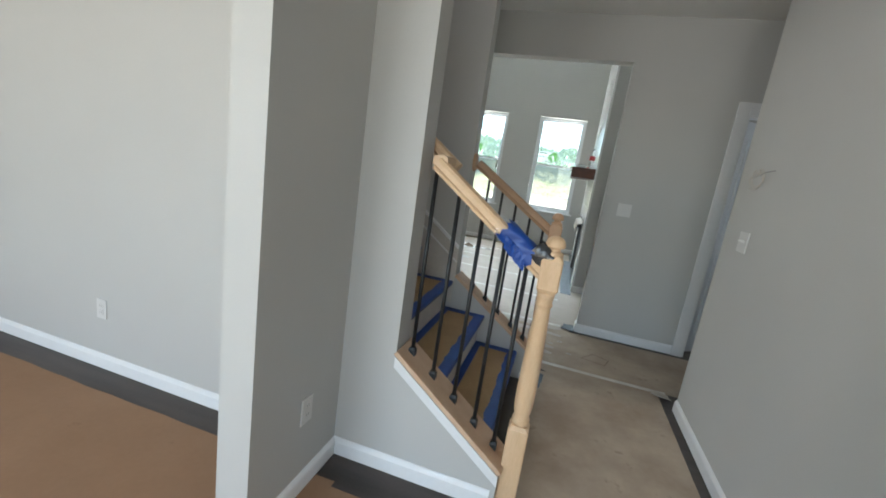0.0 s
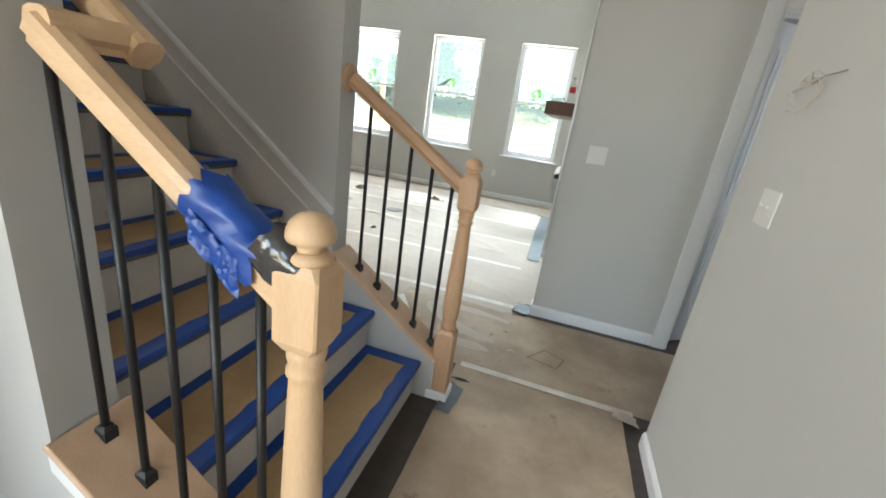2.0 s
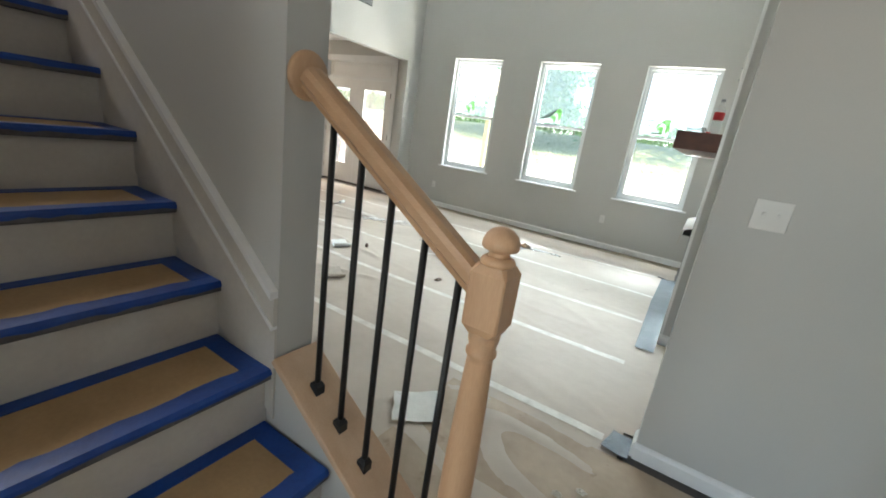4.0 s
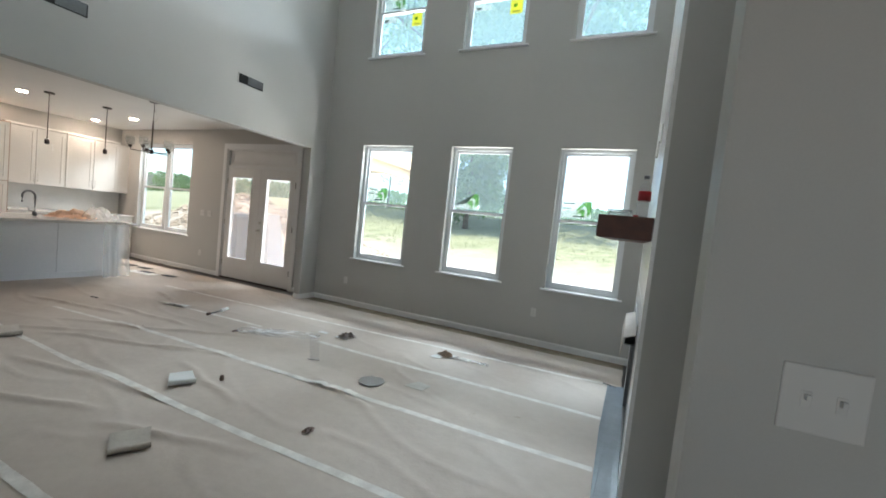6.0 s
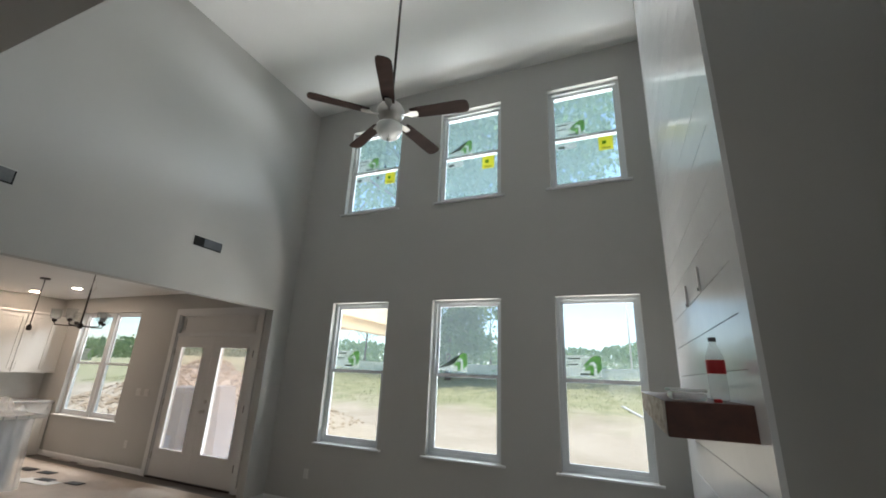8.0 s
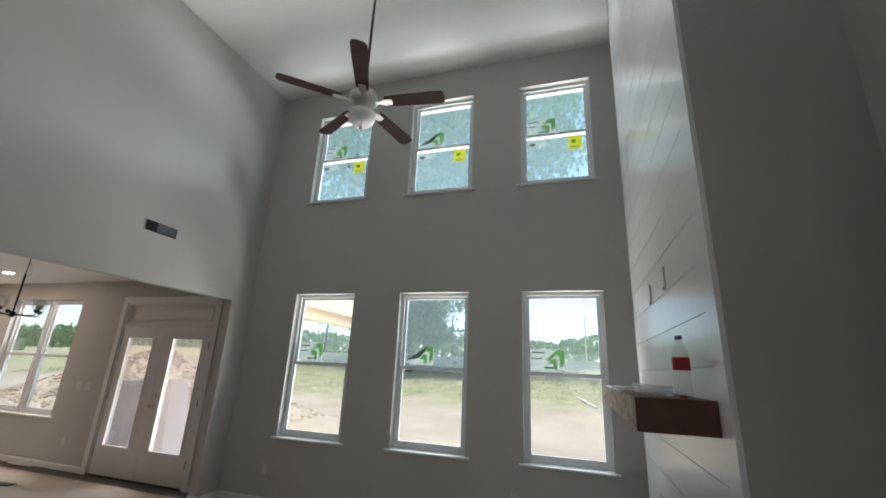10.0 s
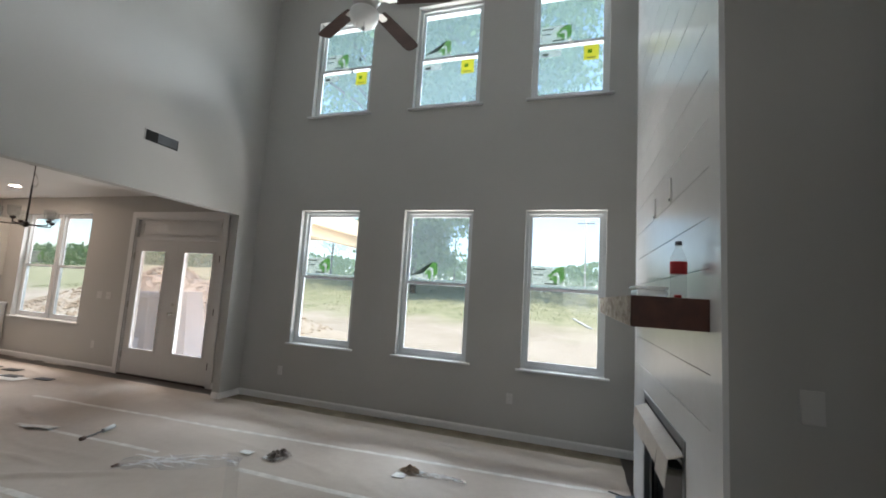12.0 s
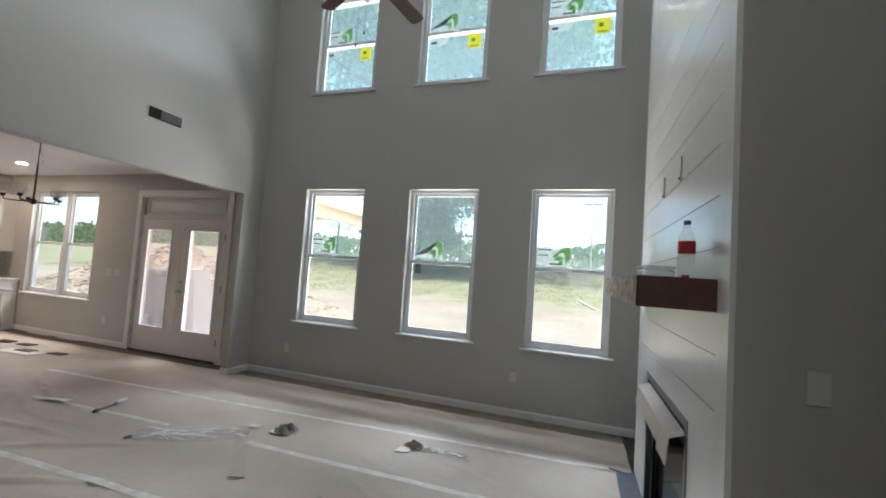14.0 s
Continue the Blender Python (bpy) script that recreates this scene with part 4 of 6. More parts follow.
# ---- fireplace ----
FX, FA, FB = 0.605, 5.62, 7.70
fire = thing("fireplace", (FX, 6.66, 0), "white shiplap fireplace wall with a grey steel firebox", "fireplace", kind="structure")
OPEN = (6.02, 7.18, 0.0, 0.945)
part("breast", slab_with_holes('x', FX + 0.016, FX + 0.05, FA - 0.0, FB, 0.0, HIGH, [OPEN]), M_SHIP, fire)
part("breast_side", boxes((FX + 0.05, 1.30, FB - 0.03, FB, 0.0, HIGH)), M_WALL, fire)
part("corner_board", boxes((0.600, FX + 0.0155, FA - 0.117, FA + 0.018, 0.0, HIGH)), M_SHIP, fire)
part("corner_board", boxes((FX, FX + 0.016, FB - 0.06, FB, 0.0, HIGH)), M_SHIP, fire)
z, pitch = 1.098, 0.2135
k = 0
while z < HIGH:
    top = min(z + pitch, HIGH)
    part("shiplap_board", boxes((FX + 0.002, FX + 0.016, FA + 0.020, FB - 0.062, z + 0.0028, top - 0.0012)), M_SHIP, fire)
    z += pitch
part("surround_panel", slab_with_holes('x', FX - 0.001, FX + 0.016, FA + 0.020, FB - 0.062, 0.0, 1.0985, [OPEN]), M_SHIP, fire)
fb = part("firebox", boxes((FX + 0.45, FX + 0.46, OPEN[0], OPEN[1], 0.0, OPEN[3]), (FX + 0.05, FX + 0.46, OPEN[0], OPEN[0] + 0.01, 0.0, OPEN[3]), (FX + 0.05, FX + 0.46, OPEN[1] - 0.01, OPEN[1], 0.0, OPEN[3]), (FX + 0.05, FX + 0.46, OPEN[0], OPEN[1], OPEN[3] - 0.01, OPEN[3])), M_BLACK, fire, "matt black firebox")
t = 0.05
part("face_frame", boxes((FX - 0.006, FX + 0.03, OPEN[0], OPEN[0] + t, 0.0, OPEN[3]), (FX - 0.006, FX + 0.03, OPEN[1] - t, OPEN[1], 0.0, OPEN[3]), (FX - 0.006, FX + 0.03, OPEN[0] + t, OPEN[1] - t, OPEN[3] - t, OPEN[3]), bevel=0.003), M_STEEL, fire, "grey steel face frame")
part("louvre", boxes((FX + 0.02, FX + 0.05, OPEN[0] + t, OPEN[1] - t, 0.80, 0.86)), M_BLACK, fire)
part("fire_glass", boxes((FX + 0.055, FX + 0.06, OPEN[0] + t, OPEN[1] - t, 0.06, 0.80)), glassy("fireplace_glass", (0.35, 0.36, 0.37), rough=0.08), fire)
flap = thing("cardboard_flap", (FX, 6.6, 0.8), "folded tan cardboard hood hanging over the firebox", "cardboard")
M_HOOD = textured("tan_hood_card", (0.42, 0.37, 0.32), (0.50, 0.45, 0.39), 0.75, 5, 60, 0.15)
part("hood_top", sweep([(0, 0), (0.075, -0.028), (0.074, -0.033), (0, -0.005)], (FX, 7.10, 0.872), (FX, 6.05, 0.872)), M_HOOD, flap)
for a, b, drop in ((6.05, 6.28, 0.135), (6.285, 6.66, 0.105), (6.665, 7.10, 0.125)):
    part("hood_front", sweep([(0.075, -0.029), (0.088, -0.029 - drop), (0.084, -0.030 - drop), (0.071, -0.033)], (FX, b, 0.872), (FX, a, 0.872)), M_HOOD, flap)
# flat black sheet closing the underside of the tan hood
part("hood_underside", boxes((FX - 0.066, FX - 0.002, 6.052, 7.098, 0.800, 0.806)), M_BLACK, flap, "flat black sheet under the hood")

mantel = thing("mantel_shelf", (0.45, 6.6, 1.48), "thick red-brown timber mantel beam with a worn front face", "mantel")
part("beam", boxes((0.312, FX - 0.001, 5.635, 7.60, 1.482, 1.612), bevel=0.005), M_MANTEL, mantel)
bm = bmesh.new()
random.seed(12)
cols = 60
grid = [[bm.verts.new((0.311 - 0.010 * abs(noise.noise((i * 0.7, j * 1.3, 2.0))), 5.635 + (7.60 - 5.635) * i / cols, 1.483 + 0.128 * j / 5)) for j in range(6)] for i in range(cols + 1)]
for i in range(cols):
    for j in range(5):
        bm.faces.new((grid[i][j], grid[i + 1][j], grid[i + 1][j + 1], grid[i][j + 1]))
bmesh.ops.recalc_face_normals(bm, faces=bm.faces[:])
part("front_face", bm, M_MANTEL_FRONT, mantel, "rough hand-hewn front face")

bottle = thing("soda_bottle", (0.54, 5.87, 1.613), "clear plastic soda bottle with a red label, nearly empty", "bottle")
at = Matrix.Translation((0.54, 5.87, 1.613))
part("body", lathe([(0.028, 0), (0.034, 0.006), (0.035, 0.05), (0.034, 0.11), (0.035, 0.15), (0.033, 0.185), (0.022, 0.215), (0.014, 0.232), (0.0135, 0.25)], 20, at), M_BOTTLE, bottle)
part("label_band", lathe([(0.0355, 0.112), (0.0360, 0.114), (0.0362, 0.166), (0.0355, 0.168)], 20, at), M_RED, bottle, "red label")
part("cap", lathe([(0.0155, 0.246), (0.0155, 0.262), (0.014, 0.264), (0.0, 0.2645)], 16, at), M_GREYVINYL, bottle, "grey screw cap")
tray = thing("food_tray", (0.41, 5.87, 1.613), "clear plastic takeaway tray with scraps", "tray")
part("tray_base", boxes((0.350, 0.480, 5.77, 5.97, 1.613, 1.645), bevel=0.012), M_PLASTIC, tray)
part("lid", boxes((0.345, 0.485, 5.79, 5.98, 1.647, 1.660), bevel=0.005), M_PLASTIC, tray)
solid("red_cap", lathe([(0.015, 1.613), (0.015, 1.625), (0.0, 1.626)], 14, Matrix.Translation((0.505, 5.72, 0))), M_RED, "small red bottle cap on the mantel", "cap")
for y, za, zb in ((6.80, 2.16, 2.30), (6.33, 2.17, 2.31)):
    b = thing("wall_box_cover", (FX, y, za), "tall narrow white blank cover on the shiplap", "cover", "shiplap covers")
    part("plate", boxes((FX - 0.010, FX, y - 0.012, y + 0.012, za, zb), bevel=0.003), M_PLATE, b)
    part("screw_tab", boxes((FX - 0.016, FX - 0.010, y - 0.006, y + 0.006, za + 0.005, za + 0.02)), M_STEEL, b)

# ---- ceiling fan ----
fx, fy = -1.625, 6.525
fan = thing("ceiling_fan", (fx, fy, 3.9), "five-blade ceiling fan with dark walnut blades and a frosted bowl light", "ceiling fan")
at = Matrix.Translation((fx, fy, 0))
part("downrod", tube([(fx, fy, 4.06), (fx, fy, 5.82)], 0.013, 12), M_BRASS_BLACK, fan)
part("canopy", lathe([(0.02, 5.76), (0.055, 5.79), (0.068, 5.84), (0.068, 5.858)], 20, at), M_BRASS_BLACK, fan)
part("motor_housing", lathe([(0.03, 4.09), (0.05, 4.07), (0.10, 4.05), (0.125, 4.01), (0.125, 3.955), (0.11, 3.93), (0.082, 3.905), (0.062, 3.89), (0.062, 3.865), (0.085, 3.85), (0.085, 3.84)], 28, at), M_NICKEL, fan, "brushed nickel motor housing")
part("light_bowl", lathe([(0.0, 3.700), (0.02, 3.702), (0.06, 3.713), (0.095, 3.740), (0.113, 3.778), (0.119, 3.815), (0.116, 3.838), (0.07, 3.841)], 28, at), M_FROST, fan, "frosted white glass bowl")
part("finial", lathe([(0.0, 3.675), (0.012, 3.680), (0.016, 3.692), (0.020, 3.701), (0.0, 3.702)], 12, at), M_NICKEL, fan)
for k in range(5):
    a = radians(7 + 72 * k)
    m = at @ Matrix.Rotation(a, 4, 'Z') @ Matrix.Translation((0, 0, 3.945)) @ Matrix.Rotation(radians(-12), 4, 'X')
    o = [(0.20, -0.052), (0.28, -0.060), (0.66, -0.070), (0.715, -0.066), (0.738, -0.045), (0.745, 0.0), (0.738, 0.045), (0.715, 0.066), (0.66, 0.070), (0.28, 0.060), (0.20, 0.052)]
    part("blade", prism(o, 0.007, m), M_BLADE, fan)
    arm = at @ Matrix.Rotation(a, 4, 'Z') @ Matrix.Translation((0, 0, 3.945))
    part("blade_iron", prism([(0.09, -0.014), (0.16, -0.012), (0.20, -0.034), (0.265, -0.030), (0.275, 0.0), (0.265, 0.030), (0.20, 0.034), (0.16, 0.012), (0.09, 0.014)], 0.006, arm @ Matrix.Translation((0, 0, -0.012)) @ Matrix.Rotation(radians(-9), 4, 'X')), M_NICKEL, fan)
for dx, zl in ((-0.03, 3.30), (0.035, 3.40)):
    ch = part("pull_chain", tube([(fx + dx, fy - 0.05, 3.86), (fx + dx, fy - 0.06, zl)], 0.0018, 5), M_BRASS_BLACK, fan)
    part("chain_knob", lathe([(0.0, zl - 0.03), (0.008, zl - 0.024), (0.008, zl - 0.006), (0.0, zl)], 10, Matrix.Translation((fx + dx, fy - 0.06, 0))), M_BLACK, ch)


# ---- kitchen ----
def shaker_door(parent, x, y0, y1, z0, z1, mat, pull=None):
    """A framed door looking towards +x."""
    r = 0.058
    d = part("door", boxes((x, x + 0.020, y0, y0 + r, z0, z1), (x, x + 0.020, y1 - r, y1, z0, z1), (x, x + 0.020, y0 + r, y1 - r, z0, z0 + r), (x, x + 0.020, y0 + r, y1 - r, z1 - r, z1), (x, x + 0.010, y0 + r, y1 - r, z0 + r, z1 - r)), mat, parent)
    if pull:
        yy, za, zb = pull
        part("handle", tube([(x + 0.020, yy, za), (x + 0.045, yy, za), (x + 0.045, yy, zb), (x + 0.020, yy, zb)], 0.005, 8), M_NICKEL, d, "brushed nickel bar pull")
    return d


KX = -10.30
for y0, y1 in ((6.46, 7.36), (7.36, 8.30)):
    c = thing("upper_cabinet", (KX, y0, 1.40), "white shaker upper cabinet with two doors", "cabinet", "upper kitchen cabinets")
    part("body", boxes((KX + 0.002, KX + 0.33, y0 + 0.001, y1 - 0.001, 1.40, 2.46)), M_CAB, c)
    ym = (y0 + y1) / 2
    shaker_door(c, KX + 0.331, y0 + 0.012, ym - 0.004, 1.405, 2.44, M_CAB, (ym - 0.03, 1.46, 1.60))
    shaker_door(c, KX + 0.331, ym + 0.004, y1 - 0.012, 1.405, 2.44, M_CAB, (ym + 0.03, 1.46, 1.60))
    part("crown", boxes((KX + 0.002, KX + 0.36, y0 + 0.001, y1 - 0.001, 2.46, 2.505), bevel=0.006), M_CAB, c)
solid("cabinet_filler", boxes((KX + 0.002, KX + 0.33, 8.301, NY - 0.002, 1.40, 2.46)), M_CAB, "white filler panel beside the upper cabinets", "filler")
c = thing("tall_cabinet", (KX, 5.5, 0), "tan plywood-sided tall cabinet beside the upper cabinets", "cabinet")
part("body", boxes((KX + 0.002, KX + 0.62, 5.45, 6.458, 0.0, 2.46)), M_CARD, c, "bare plywood side")
shaker_door(c, KX + 0.621, 5.47, 6.44, 1.42, 2.44, M_CAB)
shaker_door(c, KX + 0.621, 5.47, 6.44, 0.11, 1.41, M_CAB)
for i, (y0, y1) in enumerate(((6.46, 7.10), (7.10, 7.78), (7.78, NY - 0.003))):
    c = thing("base_cabinet", (KX, y0, 0), "white shaker base cabinet under the pale counter", "cabinet", "base kitchen cabinets")
    part("body", boxes((KX + 0.002, KX + 0.60, y0 + 0.001, y1 - 0.001, 0.0, 0.885)), M_CAB, c)
    shaker_door(c, KX + 0.601, y0 + 0.012, y1 - 0.012, 0.12, 0.68, M_CAB)
    shaker_door(c, KX + 0.601, y0 + 0.012, y1 - 0.012, 0.70, 0.87, M_CAB)
solid("countertop", boxes((KX + 0.002, KX + 0.65, 6.46, NY - 0.003, 0.886, 0.925), bevel=0.004), M_STONE, "pale quartz counter along the kitchen wall", "countertop")
solid("backsplash", boxes((KX + 0.001, KX + 0.012, 6.46, NY - 0.003, 0.926, 1.398)), M_SPLASH, "pale tiled backsplash", "backsplash", kind="structure")

isl = thing("kitchen_island", (-7.95, 6.1, 0), "dusty white-painted kitchen island under a pale top", "kitchen island")
part("body", boxes((-8.40, -7.46, 4.60, 7.16, 0.0, 0.885)), M_ISLAND, isl)
part("base_trim", boxes((-7.46, -7.445, 4.60, 7.16, 0.0, 0.10), (-8.40, -7.445, 7.16, 7.175, 0.0, 0.10)), M_ISLAND, isl)
part("corner_post", boxes((-7.46, -7.442, 7.07, 7.175, 0.10, 0.885)), M_ISLAND, isl)
for y in (4.62, 5.46, 6.30):
    part("panel_frame", boxes((-7.46, -7.450, y, y + 0.06, 0.10, 0.885)), M_ISLAND, isl)
solid("island_top", boxes((-8.45, -7.18, 4.52, 7.26, 0.886, 0.925), bevel=0.006), M_STONE, "pale quartz island top with an overhang", "countertop")
fau = thing("kitchen_faucet", (-7.95, 6.2, 0.926), "dark gooseneck kitchen faucet on the island", "faucet")
pts = [(-7.95, 6.2, 0.926), (-7.95, 6.2, 1.22)] + [(-7.95, 6.2 - 0.075 + 0.075 * math.cos(a), 1.22 + 0.085 * math.sin(a)) for a in [math.pi * i / 10 for i in range(1, 11)]] + [(-7.95, 6.05, 1.13)]
part("neck", tube(pts, 0.014, 10), M_STEEL, fau)
part("base", lathe([(0.028, 0.926), (0.028, 0.97), (0.02, 0.99)], 14, Matrix.Translation((-7.95, 6.2, 0))), M_STEEL, fau)
part("lever", tube([(-7.95, 6.2, 0.99), (-7.95, 6.13, 1.005), (-7.95, 6.12, 1.05)], 0.007, 8), M_STEEL, fau)


def crumple(cx, cy, z0, rx, ry, h, seed, n=26, rough=0.35):
    """A heap of crumpled sheet, higher in the middle, resting on z0."""
    bm = bmesh.new()
    g = []
    for i in range(n + 1):
        row = []
        for j in range(n + 1):
            u, v = 2 * i / n - 1, 2 * j / n - 1
            r = math.hypot(u, v)
            f = max(0.0, 1 - r * r)
            e = 1 + 0.25 * noise.noise((math.atan2(v, u) * 1.5, seed, 0))
            hh = h * f * (0.55 + rough * noise.noise((u * 3 + seed, v * 3, seed)) * 2 + 0.25 * abs(noise.noise((u * 8, v * 8, seed))))
            row.append(bm.verts.new((cx + u * rx * e, cy + v * ry * e, z0 + max(0.002, hh) + 0.004 * noise.noise((u * 9, v * 9, seed + 7)) * f)))
        g.append(row)
    for i in range(n):
        for j in range(n):
            u, v = 2 * (i + .5) / n - 1, 2 * (j + .5) / n - 1
            if math.hypot(u, v) < 0.97 + 0.1 * noise.noise((u * 5, v * 5, seed)):
                bm.faces.new((g[i][j], g[i + 1][j], g[i + 1][j + 1], g[i][j + 1]))
    loose = [v for v in bm.verts if not v.link_faces]
    bmesh.ops.delete(bm, geom=loose, context='VERTS')
    return bm


solid("wrapping_paper", crumple(-7.85, 6.62, 0.926, 0.28, 0.34, 0.17, 4), M_ORANGE, "crumpled peach wrapping paper on the island", "wrapping paper")
solid("plastic_heap", crumple(-7.72, 6.95, 0.926, 0.26, 0.30, 0.26, 9), M_PLASTIC, "heap of crumpled clear plastic on the island", "plastic sheet")
# sheet hanging over the island's end
bm = bmesh.new()
n, m = 14, 20
g = []
for i in range(n + 1):
    row = []
    for j in range(m + 1):
        y = 6.78 + 0.36 * i / n + 0.05 * (j / m) * (i / n - 0.3)
        z = 0.93 - 0.90 * j / m
        x = -7.17 + 0.03 * math.sin(i * 1.3) * (0.3 + j / m) + 0.05 * (j / m) ** 3 - 0.02 + 0.02 * noise.noise((i * .6, j * .4, 3))
        row.append(bm.verts.new((x, y, max(z, 0.012))))
    g.append(row)
for i in range(n):
    for j in range(m):
        bm.faces.new((g[i][j], g[i + 1][j], g[i + 1][j + 1], g[i][j + 1])).smooth = True
solid("hanging_plastic", bm, M_PLASTIC, "clear plastic sheet hanging over the island edge", "plastic sheet")


def pendant(x, y):
    root = thing("pendant_light", (x, y, CEIL), "slim dark pendant rod without a shade", "pendant light", "island pendants")
    part("canopy", lathe([(0.06, CEIL - 0.022), (0.065, CEIL - 0.016), (0.065, CEIL - 0.001)], 18, Matrix.Translation((x, y, 0))), M_BRASS_BLACK, root)
    part("rod", tube([(x, y, CEIL - 0.02), (x, y, 2.12)], 0.006, 8), M_BRASS_BLACK, root)
    part("socket", lathe([(0.010, 2.14), (0.028, 2.12), (0.032, 2.09), (0.028, 2.055), (0.012, 2.05)], 14, Matrix.Translation((x, y, 0))), M_BRASS_BLACK, root)
    part("tag", boxes((x + 0.02, x + 0.022, y + 0.045, y + 0.075, 1.96, 2.06)), M_WHITEPAPER, root, "white paper tag")
    return root


pendant(-7.857, 6.27)
pendant(-7.857, 7.035)
for x, y in ((-8.35, 6.13), (-9.72, 7.71), (-8.37, 7.71), (-9.72, 6.13)):
    root = thing("recessed_light", (x, y, CEIL), "lit round recessed ceiling light", "ceiling light", "recessed kitchen lights")
    part("trim_ring", lathe([(0.062, CEIL - 0.004), (0.085, CEIL - 0.006), (0.09, CEIL - 0.001)], 24, Matrix.Translation((x, y, 0))), M_PLATE, root)
    part("lens", lathe([(0.061, CEIL - 0.0075), (0.061, CEIL - 0.0065)], 24, Matrix.Translation((x, y, 0))), M_LED, root, "glowing warm lens")

cx, cy = -6.2, 6.85
ch = thing("chandelier", (cx, cy, CEIL), "dark metal chandelier with clear glass cup shades", "chandelier")
part("canopy", lathe([(0.06, CEIL - 0.03), (0.065, CEIL - 0.02), (0.065, CEIL - 0.001)], 18, Matrix.Translation((cx, cy, 0))), M_BRASS_BLACK, ch)
part("chain", tube([(cx, cy, CEIL - 0.03), (cx + 0.004, cy, 2.7), (cx, cy, 2.56)], 0.006, 6), M_BRASS_BLACK, ch)
part("loop_of_cord", tube([(cx, cy, 2.72), (cx + 0.03, cy + 0.02, 2.66), (cx + 0.045, cy + 0.03, 2.58), (cx + 0.02, cy + 0.02, 2.54), (cx, cy, 2.56)], 0.004, 6), M_NICKEL, ch)
part("stem", tube([(cx, cy, 2.56), (cx, cy, 2.10)], 0.010, 8), M_BRASS_BLACK, ch)
part("hub", lathe([(0.0, 2.045), (0.02, 2.05), (0.032, 2.07), (0.032, 2.10), (0.012, 2.12)], 14, Matrix.Translation((cx, cy, 0))), M_BRASS_BLACK, ch)
for k in range(5):
    a = radians(20 + 72 * k)
    ux, uy = math.cos(a), math.sin(a)
    part("arm", tube([(cx, cy, 2.08), (cx + ux * 0.16, cy + uy * 0.16, 2.075), (cx + ux * 0.25, cy + uy * 0.25, 2.08), (cx + ux * 0.26, cy + uy * 0.26, 2.12)], 0.007, 8), M_BRASS_BLACK, ch)
    at = Matrix.Translation((cx + ux * 0.26, cy + uy * 0.26, 0))
    part("cup", lathe([(0.012, 2.11), (0.026, 2.12), (0.026, 2.145), (0.012, 2.15)], 12, at), M_BRASS_BLACK, ch)
    sh = part("shade", lathe([(0.03, 2.14), (0.048, 2.15), (0.055, 2.19), (0.058, 2.27), (0.0555, 2.27), (0.052, 2.19), (0.046, 2.153), (0.028, 2.143)], 18, at), M_CLEAR, ch, "clear glass cup shade")


# ---- floor coverings ----
RIDGES = (((-4.6, 5.05), (-2.7, 5.85)), ((-5.1, 5.30), (-3.0, 6.35)), ((-4.1, 4.65), (-2.2, 4.97)), ((-5.5, 6.0), (-3.8, 6.12)), ((-3.0, 5.42), (-1.9, 5.15)), ((-5.6, 4.5), (-4.2, 5.5)),
          ((-6.4, 5.6), (-4.7, 5.9)), ((-5.9, 6.9), (-4.9, 6.6)), ((-2.4, 4.5), (-1.5, 4.75)), ((-1.9, 5.9), (-1.1, 5.65)), ((-3.4, 4.25), (-2.5, 4.6)))


def ridge(x, y):
    """Height of the long soft folds where the sheets are pulled together."""
    h = 0.0
    for i, ((ax, ay), (bx, by)) in enumerate(RIDGES):
        dx, dy = bx - ax, by - ay
        n = math.hypot(dx, dy)
        t = ((x - ax) * dx + (y - ay) * dy) / (n * n)
        if -0.1 < t < 1.1:
            off = ((x - ax) * dy - (y - ay) * dx) / n + 0.05 * noise.noise((t * 3, i, 0))
            h = max(h, 0.028 * math.exp(-(off / 0.030) ** 2) * max(0.0, 1 - abs(2 * t - 1) ** 3) * (0.7 + 0.5 * noise.noise((t * 7, i, 4))))
    return h


def paper_height(x, y, x0, x1, y0, y1, z, seed, lift):
    r = noise.noise((x * 0.9 + seed, y * 1.6, 0.3)) + 0.2
    crease = max(0.0, 1 - abs(noise.noise((x * 0.8, y * 2.4 + x * 0.5, seed * 3.1))) * 9)
    edge = max(0.0, min(1.0, min(x - x0, x1 - x, y - y0, y1 - y) / 0.12))
    h = z + lift * edge * (0.5 * max(0, r) + 0.9 * crease)
    if lift > 0.005:
        h += ridge(x, y) + 0.0012 * noise.noise((x * 7 + seed, y * 9, 0.7)) * edge
    return h


def paper(name, x0, x1, y0, y1, z, mat, label, seed, res=0.04, lift=0.0055, cat="floor paper"):
    """A sheet of protective paper with creases and slight waves."""
    nx, ny = max(2, int((x1 - x0) / res)), max(2, int((y1 - y0) / res))
    vs, fs = [], []
    for i in range(nx + 1):
        for j in range(ny + 1):
            x, y = x0 + (x1 - x0) * i / nx, y0 + (y1 - y0) * j / ny
            ex = 0.008 * noise.noise((y * 5, seed, 1)) if i in (0, nx) else 0
            ey = 0.008 * noise.noise((x * 4, seed, 2)) if j in (0, ny) else 0
            vs.append((x + ex, y + ey, paper_height(x, y, x0, x1, y0, y1, z, seed, lift)))
    for i in range(nx):
        for j in range(ny):
            a = i * (ny + 1) + j
            fs.append((a, a + ny + 1, a + ny + 2, a + 1))
    me = bpy.data.meshes.new(name)
    me.from_pydata(vs, [], fs)
    me.materials.append(mat)
    for p in me.polygons:
        p.use_smooth = True
    return tagged(new(name, me), label, cat, kind="structure")


